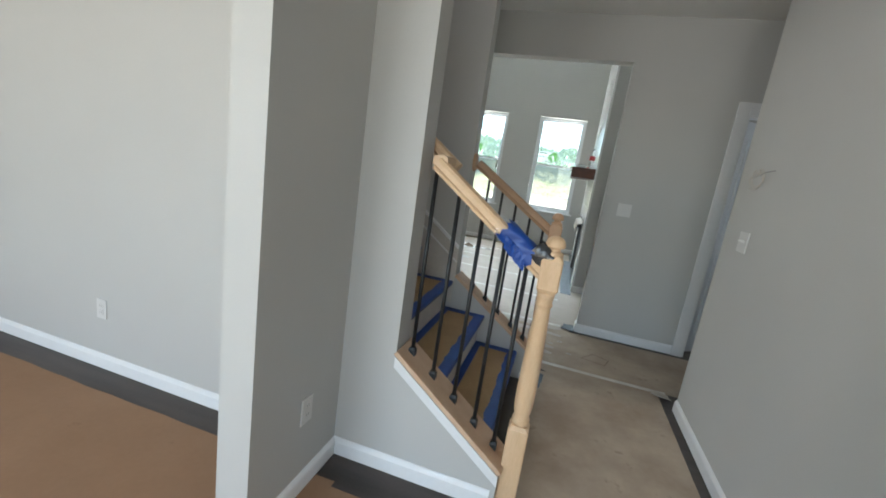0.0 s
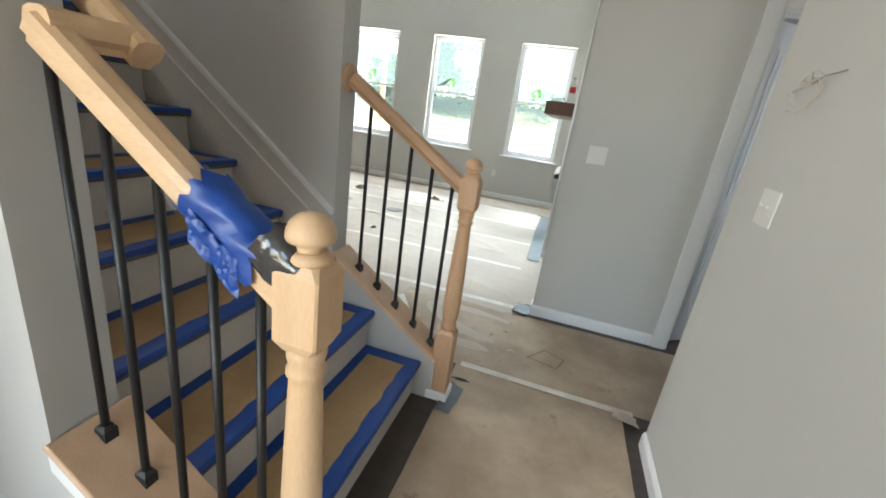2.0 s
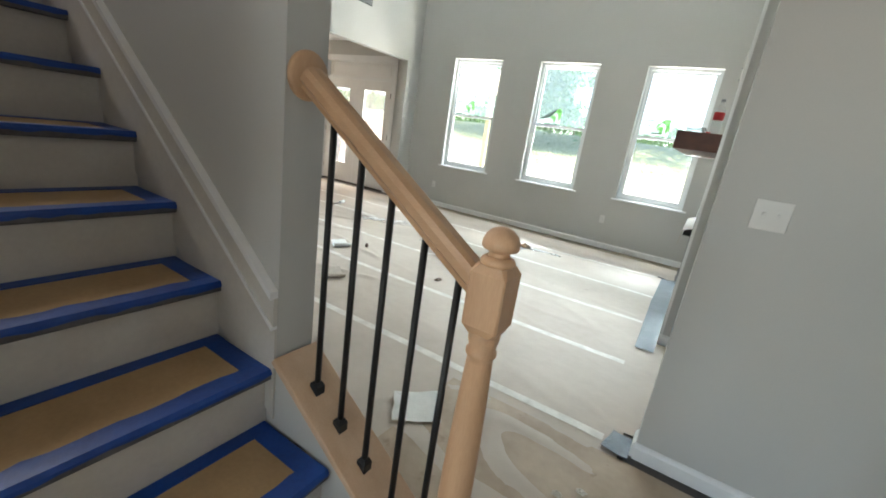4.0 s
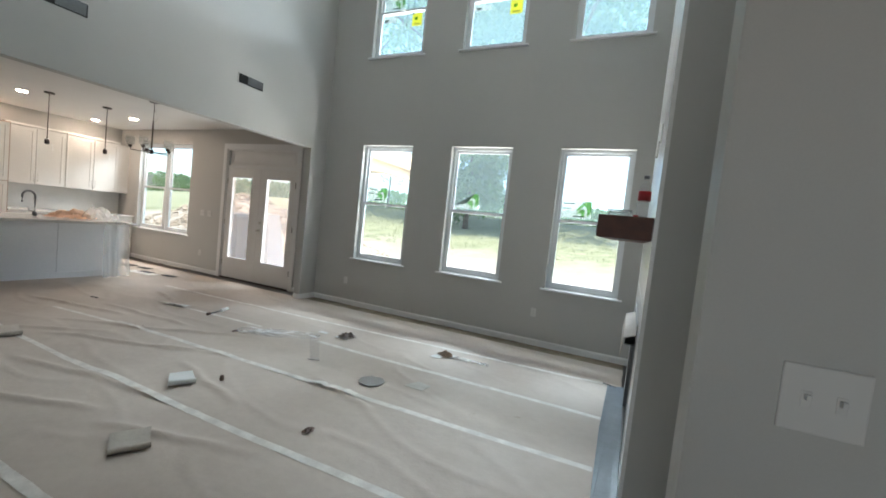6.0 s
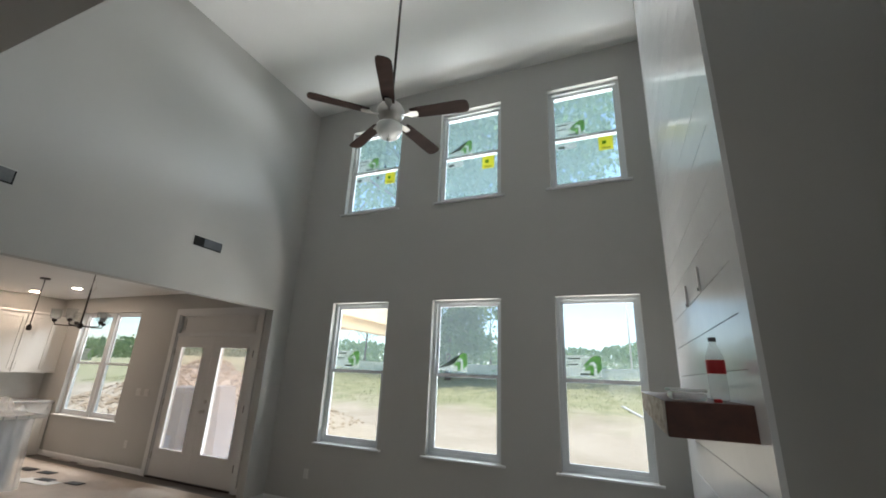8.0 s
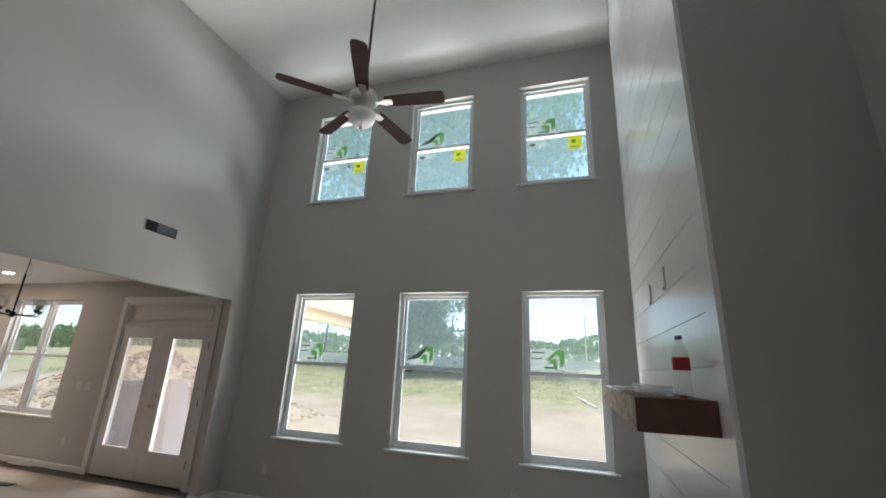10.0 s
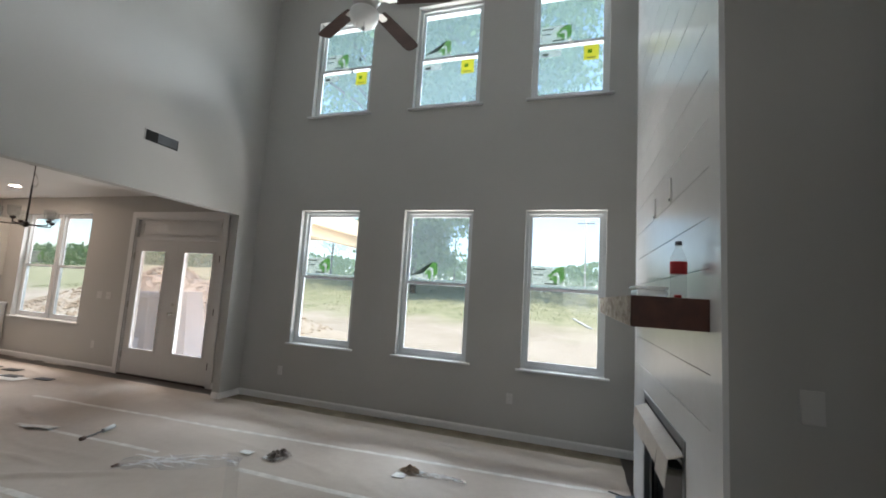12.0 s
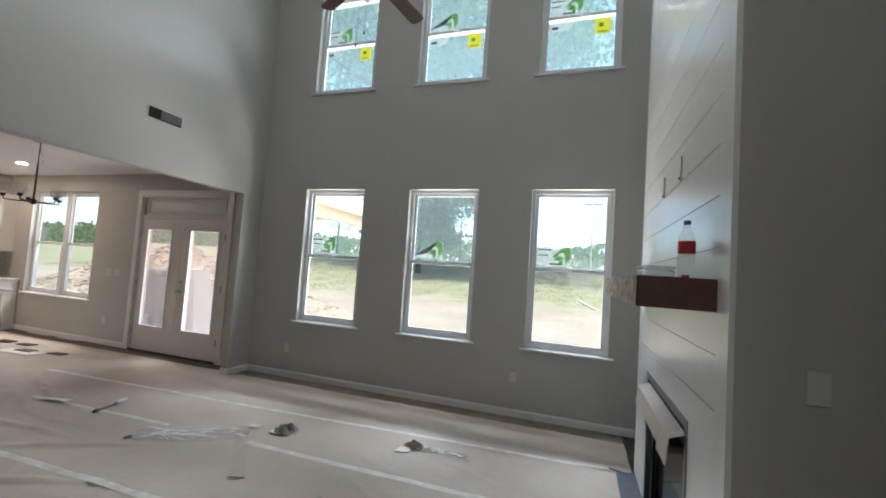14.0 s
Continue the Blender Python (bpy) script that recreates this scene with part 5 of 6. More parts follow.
ROOM = "pale protective paper sheet on the great room floor"
SHEETS = []
edges = [3.12, 4.02, 4.90, 5.76, 6.655, 7.50, 8.25]
for i, (a, b) in enumerate(zip(edges, edges[1:])):
    sheet = (-9.6, 0.46 if 4.9 < a < 7.4 else 0.58, a - 0.01, b + 0.01, 0.0035 + 0.0015 * (i % 2))
    SHEETS.append((*sheet, 10 + i, 0.0055))
    paper("floor_paper", *sheet, M_PAPER_ROOM, ROOM, 10 + i, res=0.026)
paper("floor_paper", 0.44, 1.185, 4.14, 5.47, 0.0075, M_PAPER_ROOM, "pale protective paper in the alcove beside the fireplace", 29)
paper("floor_paper", 0.30, 1.205, -3.0, 3.10, 0.0030, M_PAPER_HALL, "tan protective paper with footprints on the hallway floor", 31, lift=0.004)
paper("floor_paper", -0.33, 2.6, 3.09, 3.92, 0.0050, M_PAPER_HALL, "tan protective paper at the end of the hall", 33, lift=0.004)
paper("floor_paper", -4.2, -0.40, -3.0, 1.36, 0.0030, M_PAPER_STUDY, "brown protective paper in the side room", 35, lift=0.002)
paper("floor_paper", -0.40, 0.21, -3.0, 1.33, 0.0055, M_PAPER_STUDY, "brown protective paper by the opening", 36, lift=0.002)


def paper_top(x, y, least):
    """Height of the uppermost great-room sheet at a place."""
    return max([least] + [paper_height(x, y, *t) for t in SHEETS if t[0] <= x <= t[1] and t[2] <= y <= t[3]])


def strip(p, q, w, z, mat, label, seed, sag=0.004):
    """A strip of seam tape from p to q, wavering a little and lying on the paper."""
    p, q = Vector((*p, 0)), Vector((*q, 0))
    d = (q - p)
    n = max(4, int(d.length / 0.05))
    s = Vector((-d.y, d.x, 0)).normalized()
    bm = bmesh.new()
    prev = None
    for i in range(n + 1):
        c = p.lerp(q, i / n) + s * 0.012 * noise.noise((i * 0.06, seed, 0))
        ww = w * (1 + 0.18 * noise.noise((i * 0.5, seed, 5)))
        lie = max(paper_top(c.x + s.x * k * ww, c.y + s.y * k * ww, z) for k in (-0.7, 0, 0.7)) + 0.0022
        a = [bm.verts.new((c.x + s.x * k * ww, c.y + s.y * k * ww, lie + (sag * 0.5 if k == 0 else 0))) for k in (-0.5, 0, 0.5)]
        if prev:
            bm.faces.new((prev[0], prev[1], a[1], a[0])).smooth = True
            bm.faces.new((prev[1], prev[2], a[2], a[1])).smooth = True
        prev = a
    bmesh.ops.recalc_face_normals(bm, faces=bm.faces[:])
    if sum(f.normal.z for f in bm.faces) < 0:
        bmesh.ops.reverse_faces(bm, faces=bm.faces[:])
    return solid("seam_tape", bm, mat, label, "tape", "floor seam tapes")


T = "pale tape strip over a floor paper seam"
for p, q, w in (((-3.0, 4.02), (0.5, 4.03), 0.05), ((-3.6, 4.885), (0.45, 4.94), 0.05), ((-4.0, 5.72), (0.45, 5.86), 0.05), ((-2.55, 6.665), (0.45, 6.70), 0.05), ((-6.2, 7.20), (0.44, 7.60), 0.045),
                ((-5.6, 5.55), (-4.0, 5.72), 0.04), ((-5.2, 6.55), (-3.4, 6.64), 0.04), ((-6.5, 4.9), (-3.6, 4.885), 0.04)):
    strip(p, q, w * 1.15, 0.004, M_SEAM, T, p[0] + p[1] * 3, 0.0006)
strip((0.325, 3.10), (1.262, 3.09), 0.045, 0.0058, M_SEAM, "pale tape strip across the hallway paper", 61, 0.001)


def flat(name, outline, z, mat, label, cat, thick=0.002, curl=0.0, seed=0):
    """A torn flat piece on the floor; curl lifts its rim."""
    bm = bmesh.new()
    c = Vector((sum(p[0] for p in outline) / len(outline), sum(p[1] for p in outline) / len(outline), 0))
    ring = []
    n = len(outline)
    for i in range(n):
        a, b = Vector((*outline[i], 0)), Vector((*outline[(i + 1) % n], 0))
        for k in range(4):
            p = a.lerp(b, k / 4)
            p += (p - c).normalized() * 0.012 * noise.noise((p.x * 20, p.y * 20, seed))
            ring.append(p)
    mid = bm.verts.new((c.x, c.y, z + thick))
    inner = [bm.verts.new((c.x + (p.x - c.x) * .6, c.y + (p.y - c.y) * .6, z + thick + curl * 0.2 * abs(noise.noise((p.x * 6, p.y * 6, seed))))) for p in ring]
    outer = [bm.verts.new((p.x, p.y, z + thick + curl * max(0, noise.noise((p.x * 5, p.y * 5, seed + 2)) + 0.2))) for p in ring]
    low = [bm.verts.new((v.co.x, v.co.y, v.co.z - thick)) for v in outer]
    for i in range(len(ring)):
        j = (i + 1) % len(ring)
        bm.faces.new((mid, inner[i], inner[j]))
        bm.faces.new((inner[i], outer[i], outer[j], inner[j]))
        bm.faces.new((outer[i], low[i], low[j], outer[j]))
    bmesh.ops.recalc_face_normals(bm, faces=bm.faces[:])
    return solid(name, bm, mat, label, cat)


Z = 0.012
# blue-grey film along the hearth and by the corners
flat("floor_film", [(0.47, 5.25), (0.60, 5.26), (0.60, 7.62), (0.45, 7.54), (0.445, 6.5)], 0.013, M_FILM, "blue-grey protective film along the hearth", "floor film", curl=0.012, seed=1)
flat("floor_film", [(0.50, 3.94), (0.625, 3.93), (0.63, 4.10), (0.53, 4.12)], 0.013, M_FILM, "blue-grey film scrap at the wall corner", "floor film", curl=0.015, seed=2)
flat("floor_film", [(0.30, 2.66), (0.38, 2.66), (0.40, 2.86), (0.33, 2.90)], 0.009, M_FILM, "blue film scrap at the newel foot", "floor film", curl=0.01, seed=3)
flat("floor_film", [(1.14, 3.0), (1.27, 2.98), (1.27, 3.06), (1.18, 3.10)], 0.012, M_GREYCARD, "crumpled grey film at the hallway corner", "floor film", curl=0.05, seed=4)
flat("cardboard_disc", [(-1.43 + 0.115 * math.cos(a), 6.115 + 0.115 * math.sin(a)) for a in [math.pi * i / 6 for i in range(12)]], Z, textured("grey_disc", (0.20, 0.19, 0.18), (0.26, 0.25, 0.24), 0.6, 9, 60, 0.1), "grey round cardboard disc on the floor", "disc", 0.004)
flat("white_patch", [(-1.16, 6.22), (-0.98, 6.22), (-0.96, 6.36), (-1.1, 6.38)], Z, textured("plaster_smear", (0.46, 0.44, 0.40), (0.55, 0.53, 0.49), 0.8, 12, 50, 0.1), "white plaster smear on the floor paper", "smear", 0.001, seed=7)


def scroll(name, x, y, length, r, turn, mat, label, cat, flap=0.22):
    """A sheet rolled at one side with a loose flap."""
    m = Matrix.Translation((x, y, Z)) @ Matrix.Rotation(radians(turn), 4, 'Z')
    bm = bmesh.new()
    prof = [(flap, 0.03), (flap * .6, 0.004), (0.02, 0.002)] + [((r - 0.003 * i) * math.sin(a) * -1, r - (r - 0.0025 * i) * math.cos(a)) for i, a in enumerate([math.pi * k / 6 for k in range(0, 17)])]
    a = [[bm.verts.new(m @ Vector((u, length * (t - .5) + 0.02 * noise.noise((u * 9, t, x)), v + 0.006 * noise.noise((u * 8, t * 3, y))))) for u, v in prof] for t in (0, .25, .5, .75, 1)]
    for p, q in zip(a, a[1:]):
        for i in range(len(prof) - 1):
            bm.faces.new((p[i], p[i + 1], q[i + 1], q[i])).smooth = True
    return solid(name, bm, mat, label, cat)


scroll("paper_roll", -1.88, 4.43, 0.20, 0.026, 151, M_GREYCARD, "short curled roll of tan paper on the floor", "paper roll", 0.2)
scroll("paper_roll", -2.5, 5.12, 0.16, 0.030, 150, M_WHITEPAPER, "white curled paper roll with a torn end", "paper roll", 0.2)
solid("brown_stub", lathe([(0.016, 0), (0.018, 0.02), (0.014, 0.04), (0.0, 0.042)], 10, Matrix.Translation((-2.36, 5.35, Z))), M_RUST, "small brown cap on the floor", "scrap")
scroll("paper_roll", -2.66, 4.0, 0.22, 0.018, 150, M_GREYCARD, "curled strip of tan paper on the floor", "paper roll", 0.25)
scroll("paper_roll", -4.6, 4.75, 0.35, 0.03, 165, M_GREYCARD, "large curled edge of floor paper", "paper roll", 0.3)
solid("scrap", crumple(-1.268, 5.17, Z, 0.03, 0.05, 0.03, 3, 8), M_RUST, "small rust-brown scrap on the floor", "scrap", "floor scraps")
solid("scrap", crumple(-2.42, 7.02, Z, 0.10, 0.13, 0.055, 5, 18, 0.5), textured("brown_wrapper", (0.012, 0.009, 0.008), (0.30, 0.23, 0.18), 0.5, 26, 90, 0.3), "crumpled brown wrapper on the floor", "scrap", "floor scraps")
solid("scrap", crumple(-1.22, 7.24, Z, 0.10, 0.06, 0.07, 8, 12), M_CARD, "crumpled tan paper in the bag's mouth", "scrap", "floor scraps")
flat("paper_tag", [(-1.34, 7.08), (-1.22, 7.10), (-1.24, 7.2), (-1.33, 7.19)], Z, M_WHITEPAPER, "white printed paper tag on the floor", "paper tag", curl=0.01, seed=8)
M_STREAK = film("milky_plastic", (0.95, 0.95, 0.95), 0.85, 0.2)


def torn_bag(p, q, width, n, seed, label):
    """A flattened torn bag: a thin clear sheet from p to q with bright twisted folds on it."""
    random.seed(seed)
    p, q = Vector((*p, 0)), Vector((*q, 0))
    d = (q - p)
    s = Vector((-d.y, d.x, 0)).normalized()
    root = thing("plastic_bag", (p.x, p.y, 0.012), label, "plastic bag")
    bm = bmesh.new()
    cols, rows = 24, 8
    g = []
    for i in range(cols + 1):
        t = i / cols
        wide = width * (0.55 + 0.45 * math.sin(math.pi * min(1, 0.15 + t * 0.8)) + 0.25 * noise.noise((t * 5, seed, 0)))
        g.append([])
        for j in range(rows + 1):
            o = (j / rows - 0.5) * wide + 0.03 * noise.noise((t * 4, seed, 2))
            c = p + d * t + s * o
            g[-1].append(bm.verts.new((c.x, c.y, 0.014 + 0.030 * abs(noise.noise((t * 7, j * 0.5, seed + 5))))))
    for i in range(cols):
        for j in range(rows):
            bm.faces.new((g[i][j], g[i + 1][j], g[i + 1][j + 1], g[i][j + 1])).smooth = True
    part("film_sheet", bm, M_BAGFILM, root)
    bm = bmesh.new()
    for k in range(n):
        a, b = sorted((random.random(), random.random()))
        b = min(1.0, max(b, a + 0.22))
        o = random.uniform(-0.5, 0.5) * width
        o2 = random.uniform(-0.5, 0.5) * width
        prev = None
        steps = 14
        for i in range(steps + 1):
            t = a + (b - a) * i / steps
            c = p + d * t + s * ((o + (o2 - o) * i / steps) + 0.03 * noise.noise((t * 6, k, seed)))
            w = 0.010 * (0.4 + abs(noise.noise((t * 9, k * 3, seed)))) * 2 * math.sin(math.pi * (0.1 + 0.8 * i / steps))
            tw = 1.3 * noise.noise((t * 7, k, seed + 9))
            u = s * w * math.cos(tw) + Vector((0, 0, w * math.sin(tw)))
            c.z = 0.018 + 0.026 * abs(noise.noise((t * 5, k * 1.7, seed + 3))) + abs(u.z)
            row = (bm.verts.new(c - u), bm.verts.new(c + u))
            if prev:
                bm.faces.new((prev[0], prev[1], row[1], row[0])).smooth = True
            prev = row
    part("bright_folds", bm, M_STREAK, root, "milky folds of the bag")
    return root


M_BAGFILM = film("clear_bag_film", (0.85, 0.85, 0.85), 0.16, 0.12)
torn_bag((-1.28, 7.22), (-0.72, 7.24), 0.11, 7, 6, "thin clear plastic bag twisted on the floor")
torn_bag((-3.45, 6.33), (-2.62, 6.78), 0.30, 15, 4, "flattened torn bag of milky plastic on the floor")
solid("scrap", crumple(-3.42, 6.30, Z, 0.035, 0.035, 0.025, 13, 8), M_RUST, "dark brown scrap at the bag's end", "scrap", "floor scraps")
flat("paper_scrap", [(-2.52, 6.92), (-2.44, 6.90), (-2.40, 6.96), (-2.50, 6.99)], Z + 0.004, M_WHITEPAPER, "white torn corner of the brown wrapper", "paper scrap", curl=0.02, seed=41)
flat("plastic_tag", [(-2.78, 6.93), (-2.66, 6.93), (-2.66, 7.0), (-2.78, 7.0)], Z, M_WHITEPAPER, "small white tag on the floor", "paper tag", curl=0.01, seed=9)
flat("clear_strip", [(-2.20, 6.17), (-2.11, 6.21), (-2.76, 6.93), (-2.86, 6.88)], Z, film("clear_film_strip", (0.8, 0.8, 0.8), 0.05, 0.15), "clear plastic strip on the floor", "plastic strip", curl=0.01, seed=10)
flat("dark_tip", [(-2.21, 6.150), (-2.10, 6.195), (-2.105, 6.208), (-2.215, 6.163)], Z + 0.003, M_BLACK, "dark end of the clear strip", "scrap", 0.001)
tool = thing("scraper", (-4.25, 6.70, Z), "small hand tool with a white handle on the floor", "tool")
part("handle", tube([(-4.262, 6.74, 0.028), (-4.272, 6.79, 0.033), (-4.29, 6.86, 0.036)], 0.021, 10), M_WHITEPAPER, tool)
part("blade", tube([(-4.262, 6.74, 0.026), (-4.226, 6.56, 0.022)], 0.008, 8), M_STEEL, tool)
part("tip", tube([(-4.226, 6.56, 0.024), (-4.218, 6.52, 0.022)], 0.019, 8), M_RUST, tool)
flat("paper_scrap", [(-5.05, 6.48), (-4.72, 6.56), (-4.74, 6.66), (-4.98, 6.60)], Z, M_WHITEPAPER, "white paper scrap on the floor", "paper scrap", curl=0.03, seed=11)
for i, (x, y, w, h) in enumerate(((-8.62, 7.74, .34, .14), (-8.10, 7.78, .28, .12), (-7.12, 7.66, .26, .11), (-7.66, 7.56, .30, .11))):
    flat("dark_offcut", [(x, y), (x + w, y + .03), (x + w - .02, y + h + .03), (x + .01, y + h)], Z, M_BLACK, "dark flooring offcut by the island", "offcut", 0.008, seed=20 + i)
flat("paper_scrap", [(-7.9, 7.38), (-7.2, 7.48), (-7.15, 7.66), (-7.8, 7.60)], Z - 0.002, M_WHITEPAPER, "pale paper scrap by the island", "paper scrap", curl=0.02, seed=25)
flat("dark_offcut", [(-5.9, 6.05), (-5.78, 6.07), (-5.78, 6.09), (-5.9, 6.08)], Z, M_BLACK, "small dark strip on the floor", "offcut", 0.004)
flat("paper_sheet", [(-0.35, 3.39), (-0.17, 3.54), (-0.30, 3.74), (-0.48, 3.56)], Z + 0.002, M_WHITEPAPER, "white paper sheet on the floor behind the stair rail", "paper sheet", curl=0.02, seed=27)
flat("dark_offcut", [(0.40, 7.60), (0.52, 7.55), (0.53, 7.57), (0.41, 7.62)], Z, M_BLACK, "dark strip beside the hearth film", "offcut", 0.005)
# slivers of sunlight along the wall foot, imitated by thin pale flakes
for x, y in ((-2.30, 8.455), (-0.80, 8.455)):
    flat("sun_sliver", [(x, y), (x + 0.06, y), (x + 0.05, y + 0.025), (x + 0.01, y + 0.025)], Z, M_SEAM, "small sun sliver at the baseboard, laid as a pale flake", "shim", 0.006)
flat("sun_sliver", [(-9.1, 8.40), (-8.55, 8.41), (-8.55, 8.45), (-9.1, 8.44)], Z, M_SEAM, "sun strip beside the kitchen baseboard, laid as a pale flake", "shim", 0.004)
flat("sun_sliver", [(-8.3, 8.40), (-7.75, 8.41), (-7.75, 8.45), (-8.3, 8.44)], Z, M_SEAM, "sun strip beside the kitchen baseboard, laid as a pale flake", "shim", 0.004)
# traces on the hallway paper
for i, (pts, lab) in enumerate((([(0.68, 3.36), (0.86, 3.32), (0.90, 3.44), (0.78, 3.50)], "pencilled square cut in the hallway paper"),)):
    bm = bmesh.new()
    c = [Vector((*p, 0.0112)) for p in pts]
    for a, b in zip(c, c[1:] + c[:1]):
        d = (b - a).normalized()
        s = Vector((-d.y, d.x, 0)) * 0.003
        bm.faces.new([bm.verts.new(v) for v in (a - s, b - s, b + s, a + s)])
    solid("cut_mark", bm, M_RUST, lab, "mark")
for i, (x, y) in enumerate(((0.58, 3.38), (0.42, 3.52), (0.5, 3.60))):
    solid("scrap", crumple(x, y, 0.008, 0.022, 0.018, 0.014, 30 + i, 8), M_GREYCARD, "tiny tan scrap on the hallway paper", "scrap", "floor scraps")
solid("scrap", crumple(0.36, 2.95, 0.006, 0.05, 0.012, 0.012, 40, 8), M_BLACK, "dark sliver of film by the newel", "scrap", "floor scraps")
for i, (x, y) in enumerate(((-2.1, 0.9), (-1.5, 0.75), (-1.75, 0.35), (-1.3, 0.5))):
    solid("scrap", crumple(x, y, 0.006, 0.02, 0.016, 0.008, 50 + i, 8), M_WHITEPAPER, "tiny white scrap on the brown paper", "scrap", "floor scraps")

# ---- outdoors ----
def ground_material():
    m = textured("yard_ground", (0.40, 0.31, 0.22), (0.56, 0.46, 0.35), 0.9, 0.35, 3.0, 0.6, gap=0.05)
    n, l = m.node_tree.nodes, m.node_tree.links
    b = n["Principled BSDF"]
    old = b.inputs["Base Color"].links[0].from_socket
    tc, sep, nz = n.new("ShaderNodeTexCoord"), n.new("ShaderNodeSeparateXYZ"), n.new("ShaderNodeTexNoise")
    l.new(tc.outputs["Object"], sep.inputs[0])
    nz.inputs["Scale"].default_value, nz.inputs["Detail"].default_value = 0.22, 6
    l.new(tc.outputs["Object"], nz.inputs["Vector"])
    ma = n.new("ShaderNodeMath")
    ma.operation = 'MULTIPLY_ADD'
    ma.inputs[1].default_value, ma.inputs[2].default_value = 14.0, -7.0
    l.new(nz.outputs[0], ma.inputs[0])
    ad = n.new("ShaderNodeMath")
    l.new(sep.outputs["Y"], ad.inputs[0])
    l.new(ma.outputs[0], ad.inputs[1])
    mr = n.new("ShaderNodeMapRange")
    mr.inputs["From Min"].default_value, mr.inputs["From Max"].default_value = 22.0, 26.0
    l.new(ad.outputs[0], mr.inputs[0])
    gn = n.new("ShaderNodeTexNoise")
    gn.inputs["Scale"].default_value, gn.inputs["Detail"].default_value = 1.5, 8
    l.new(tc.outputs["Object"], gn.inputs["Vector"])
    gr = n.new("ShaderNodeValToRGB")
    gr.color_ramp.elements[0].position, gr.color_ramp.elements[1].position = 0.3, 0.7
    gr.color_ramp.elements[0].color, gr.color_ramp.elements[1].color = (0.24, 0.23, 0.10, 1), (0.46, 0.41, 0.24, 1)
    l.new(gn.outputs[0], gr.inputs[0])
    mx = n.new("ShaderNodeMix")
    mx.data_type = 'RGBA'
    l.new(mr.outputs[0], mx.inputs["Factor"])
    l.new(old, mx.inputs[6])
    l.new(gr.outputs[0], mx.inputs[7])
    l.new(mx.outputs[2], b.inputs["Base Color"])
    return m


M_YARD = ground_material()


def rise(x, y):
    far = max(0.0, y - 19)
    h = -0.35 + 3.3 * min(1, far / 28) ** 1.2 + 0.10 * noise.noise((x * 0.25, y * 0.25, 0)) * min(1, max(0, (y - 9.5) / 4))
    if y > 9:
        h += 2.0 * math.exp(-((x + 13.5) / 6.0) ** 2 - ((y - 14.6) / 1.7) ** 2) * (1 + 0.35 * noise.noise((x * .9, y * .9, 4)))
    return h


vs, fs = [], []
xs = [-1500, -400, -120] + [-60 + 0.6 * i for i in range(168)] + [120, 400, 1500]
ys = [-1500, -300, -60, -10, 4] + [8.7 + 0.5 * i for i in range(20)] + [18.7 + 1.0 * i for i in range(40)] + [90, 200, 500, 1500]
for x in xs:
    for y in ys:
        vs.append((x, y, rise(x, y) if -60 <= x <= 42 and 8 < y < 62 else (2.95 if y > 62 else -0.35)))
for i in range(len(xs) - 1):
    for j in range(len(ys) - 1):
        a = i * len(ys) + j
        fs.append((a, a + len(ys), a + len(ys) + 1, a + 1))
me = bpy.data.meshes.new("ground")
me.from_pydata(vs, [], fs)
me.materials.append(M_YARD)
for p in me.polygons:
    p.use_smooth = True
tagged(new("ground", me), "bare earth yard turning to rough grass", "ground", kind="structure")

M_LEAF = textured("tree_leaves", (0.06, 0.11, 0.045), (0.12, 0.19, 0.08), 0.6, 0.8, 6, 0.0)
leaf_nodes, leaf_links = M_LEAF.node_tree.nodes, M_LEAF.node_tree.links
thin, both = leaf_nodes.new("ShaderNodeBsdfTranslucent"), leaf_nodes.new("ShaderNodeMixShader")
thin.inputs[0].default_value = (0.22, 0.34, 0.11, 1)
both.inputs[0].default_value = 0.45
leaf_links.new(leaf_nodes["Principled BSDF"].outputs[0], both.inputs[1])
leaf_links.new(thin.outputs[0], both.inputs[2])
leaf_links.new(both.outputs[0], leaf_nodes["Material Output"].inputs[0])
M_BARK = textured("tree_bark", (0.07, 0.05, 0.035), (0.13, 0.10, 0.075), 0.9, 4, 20, 0.5)


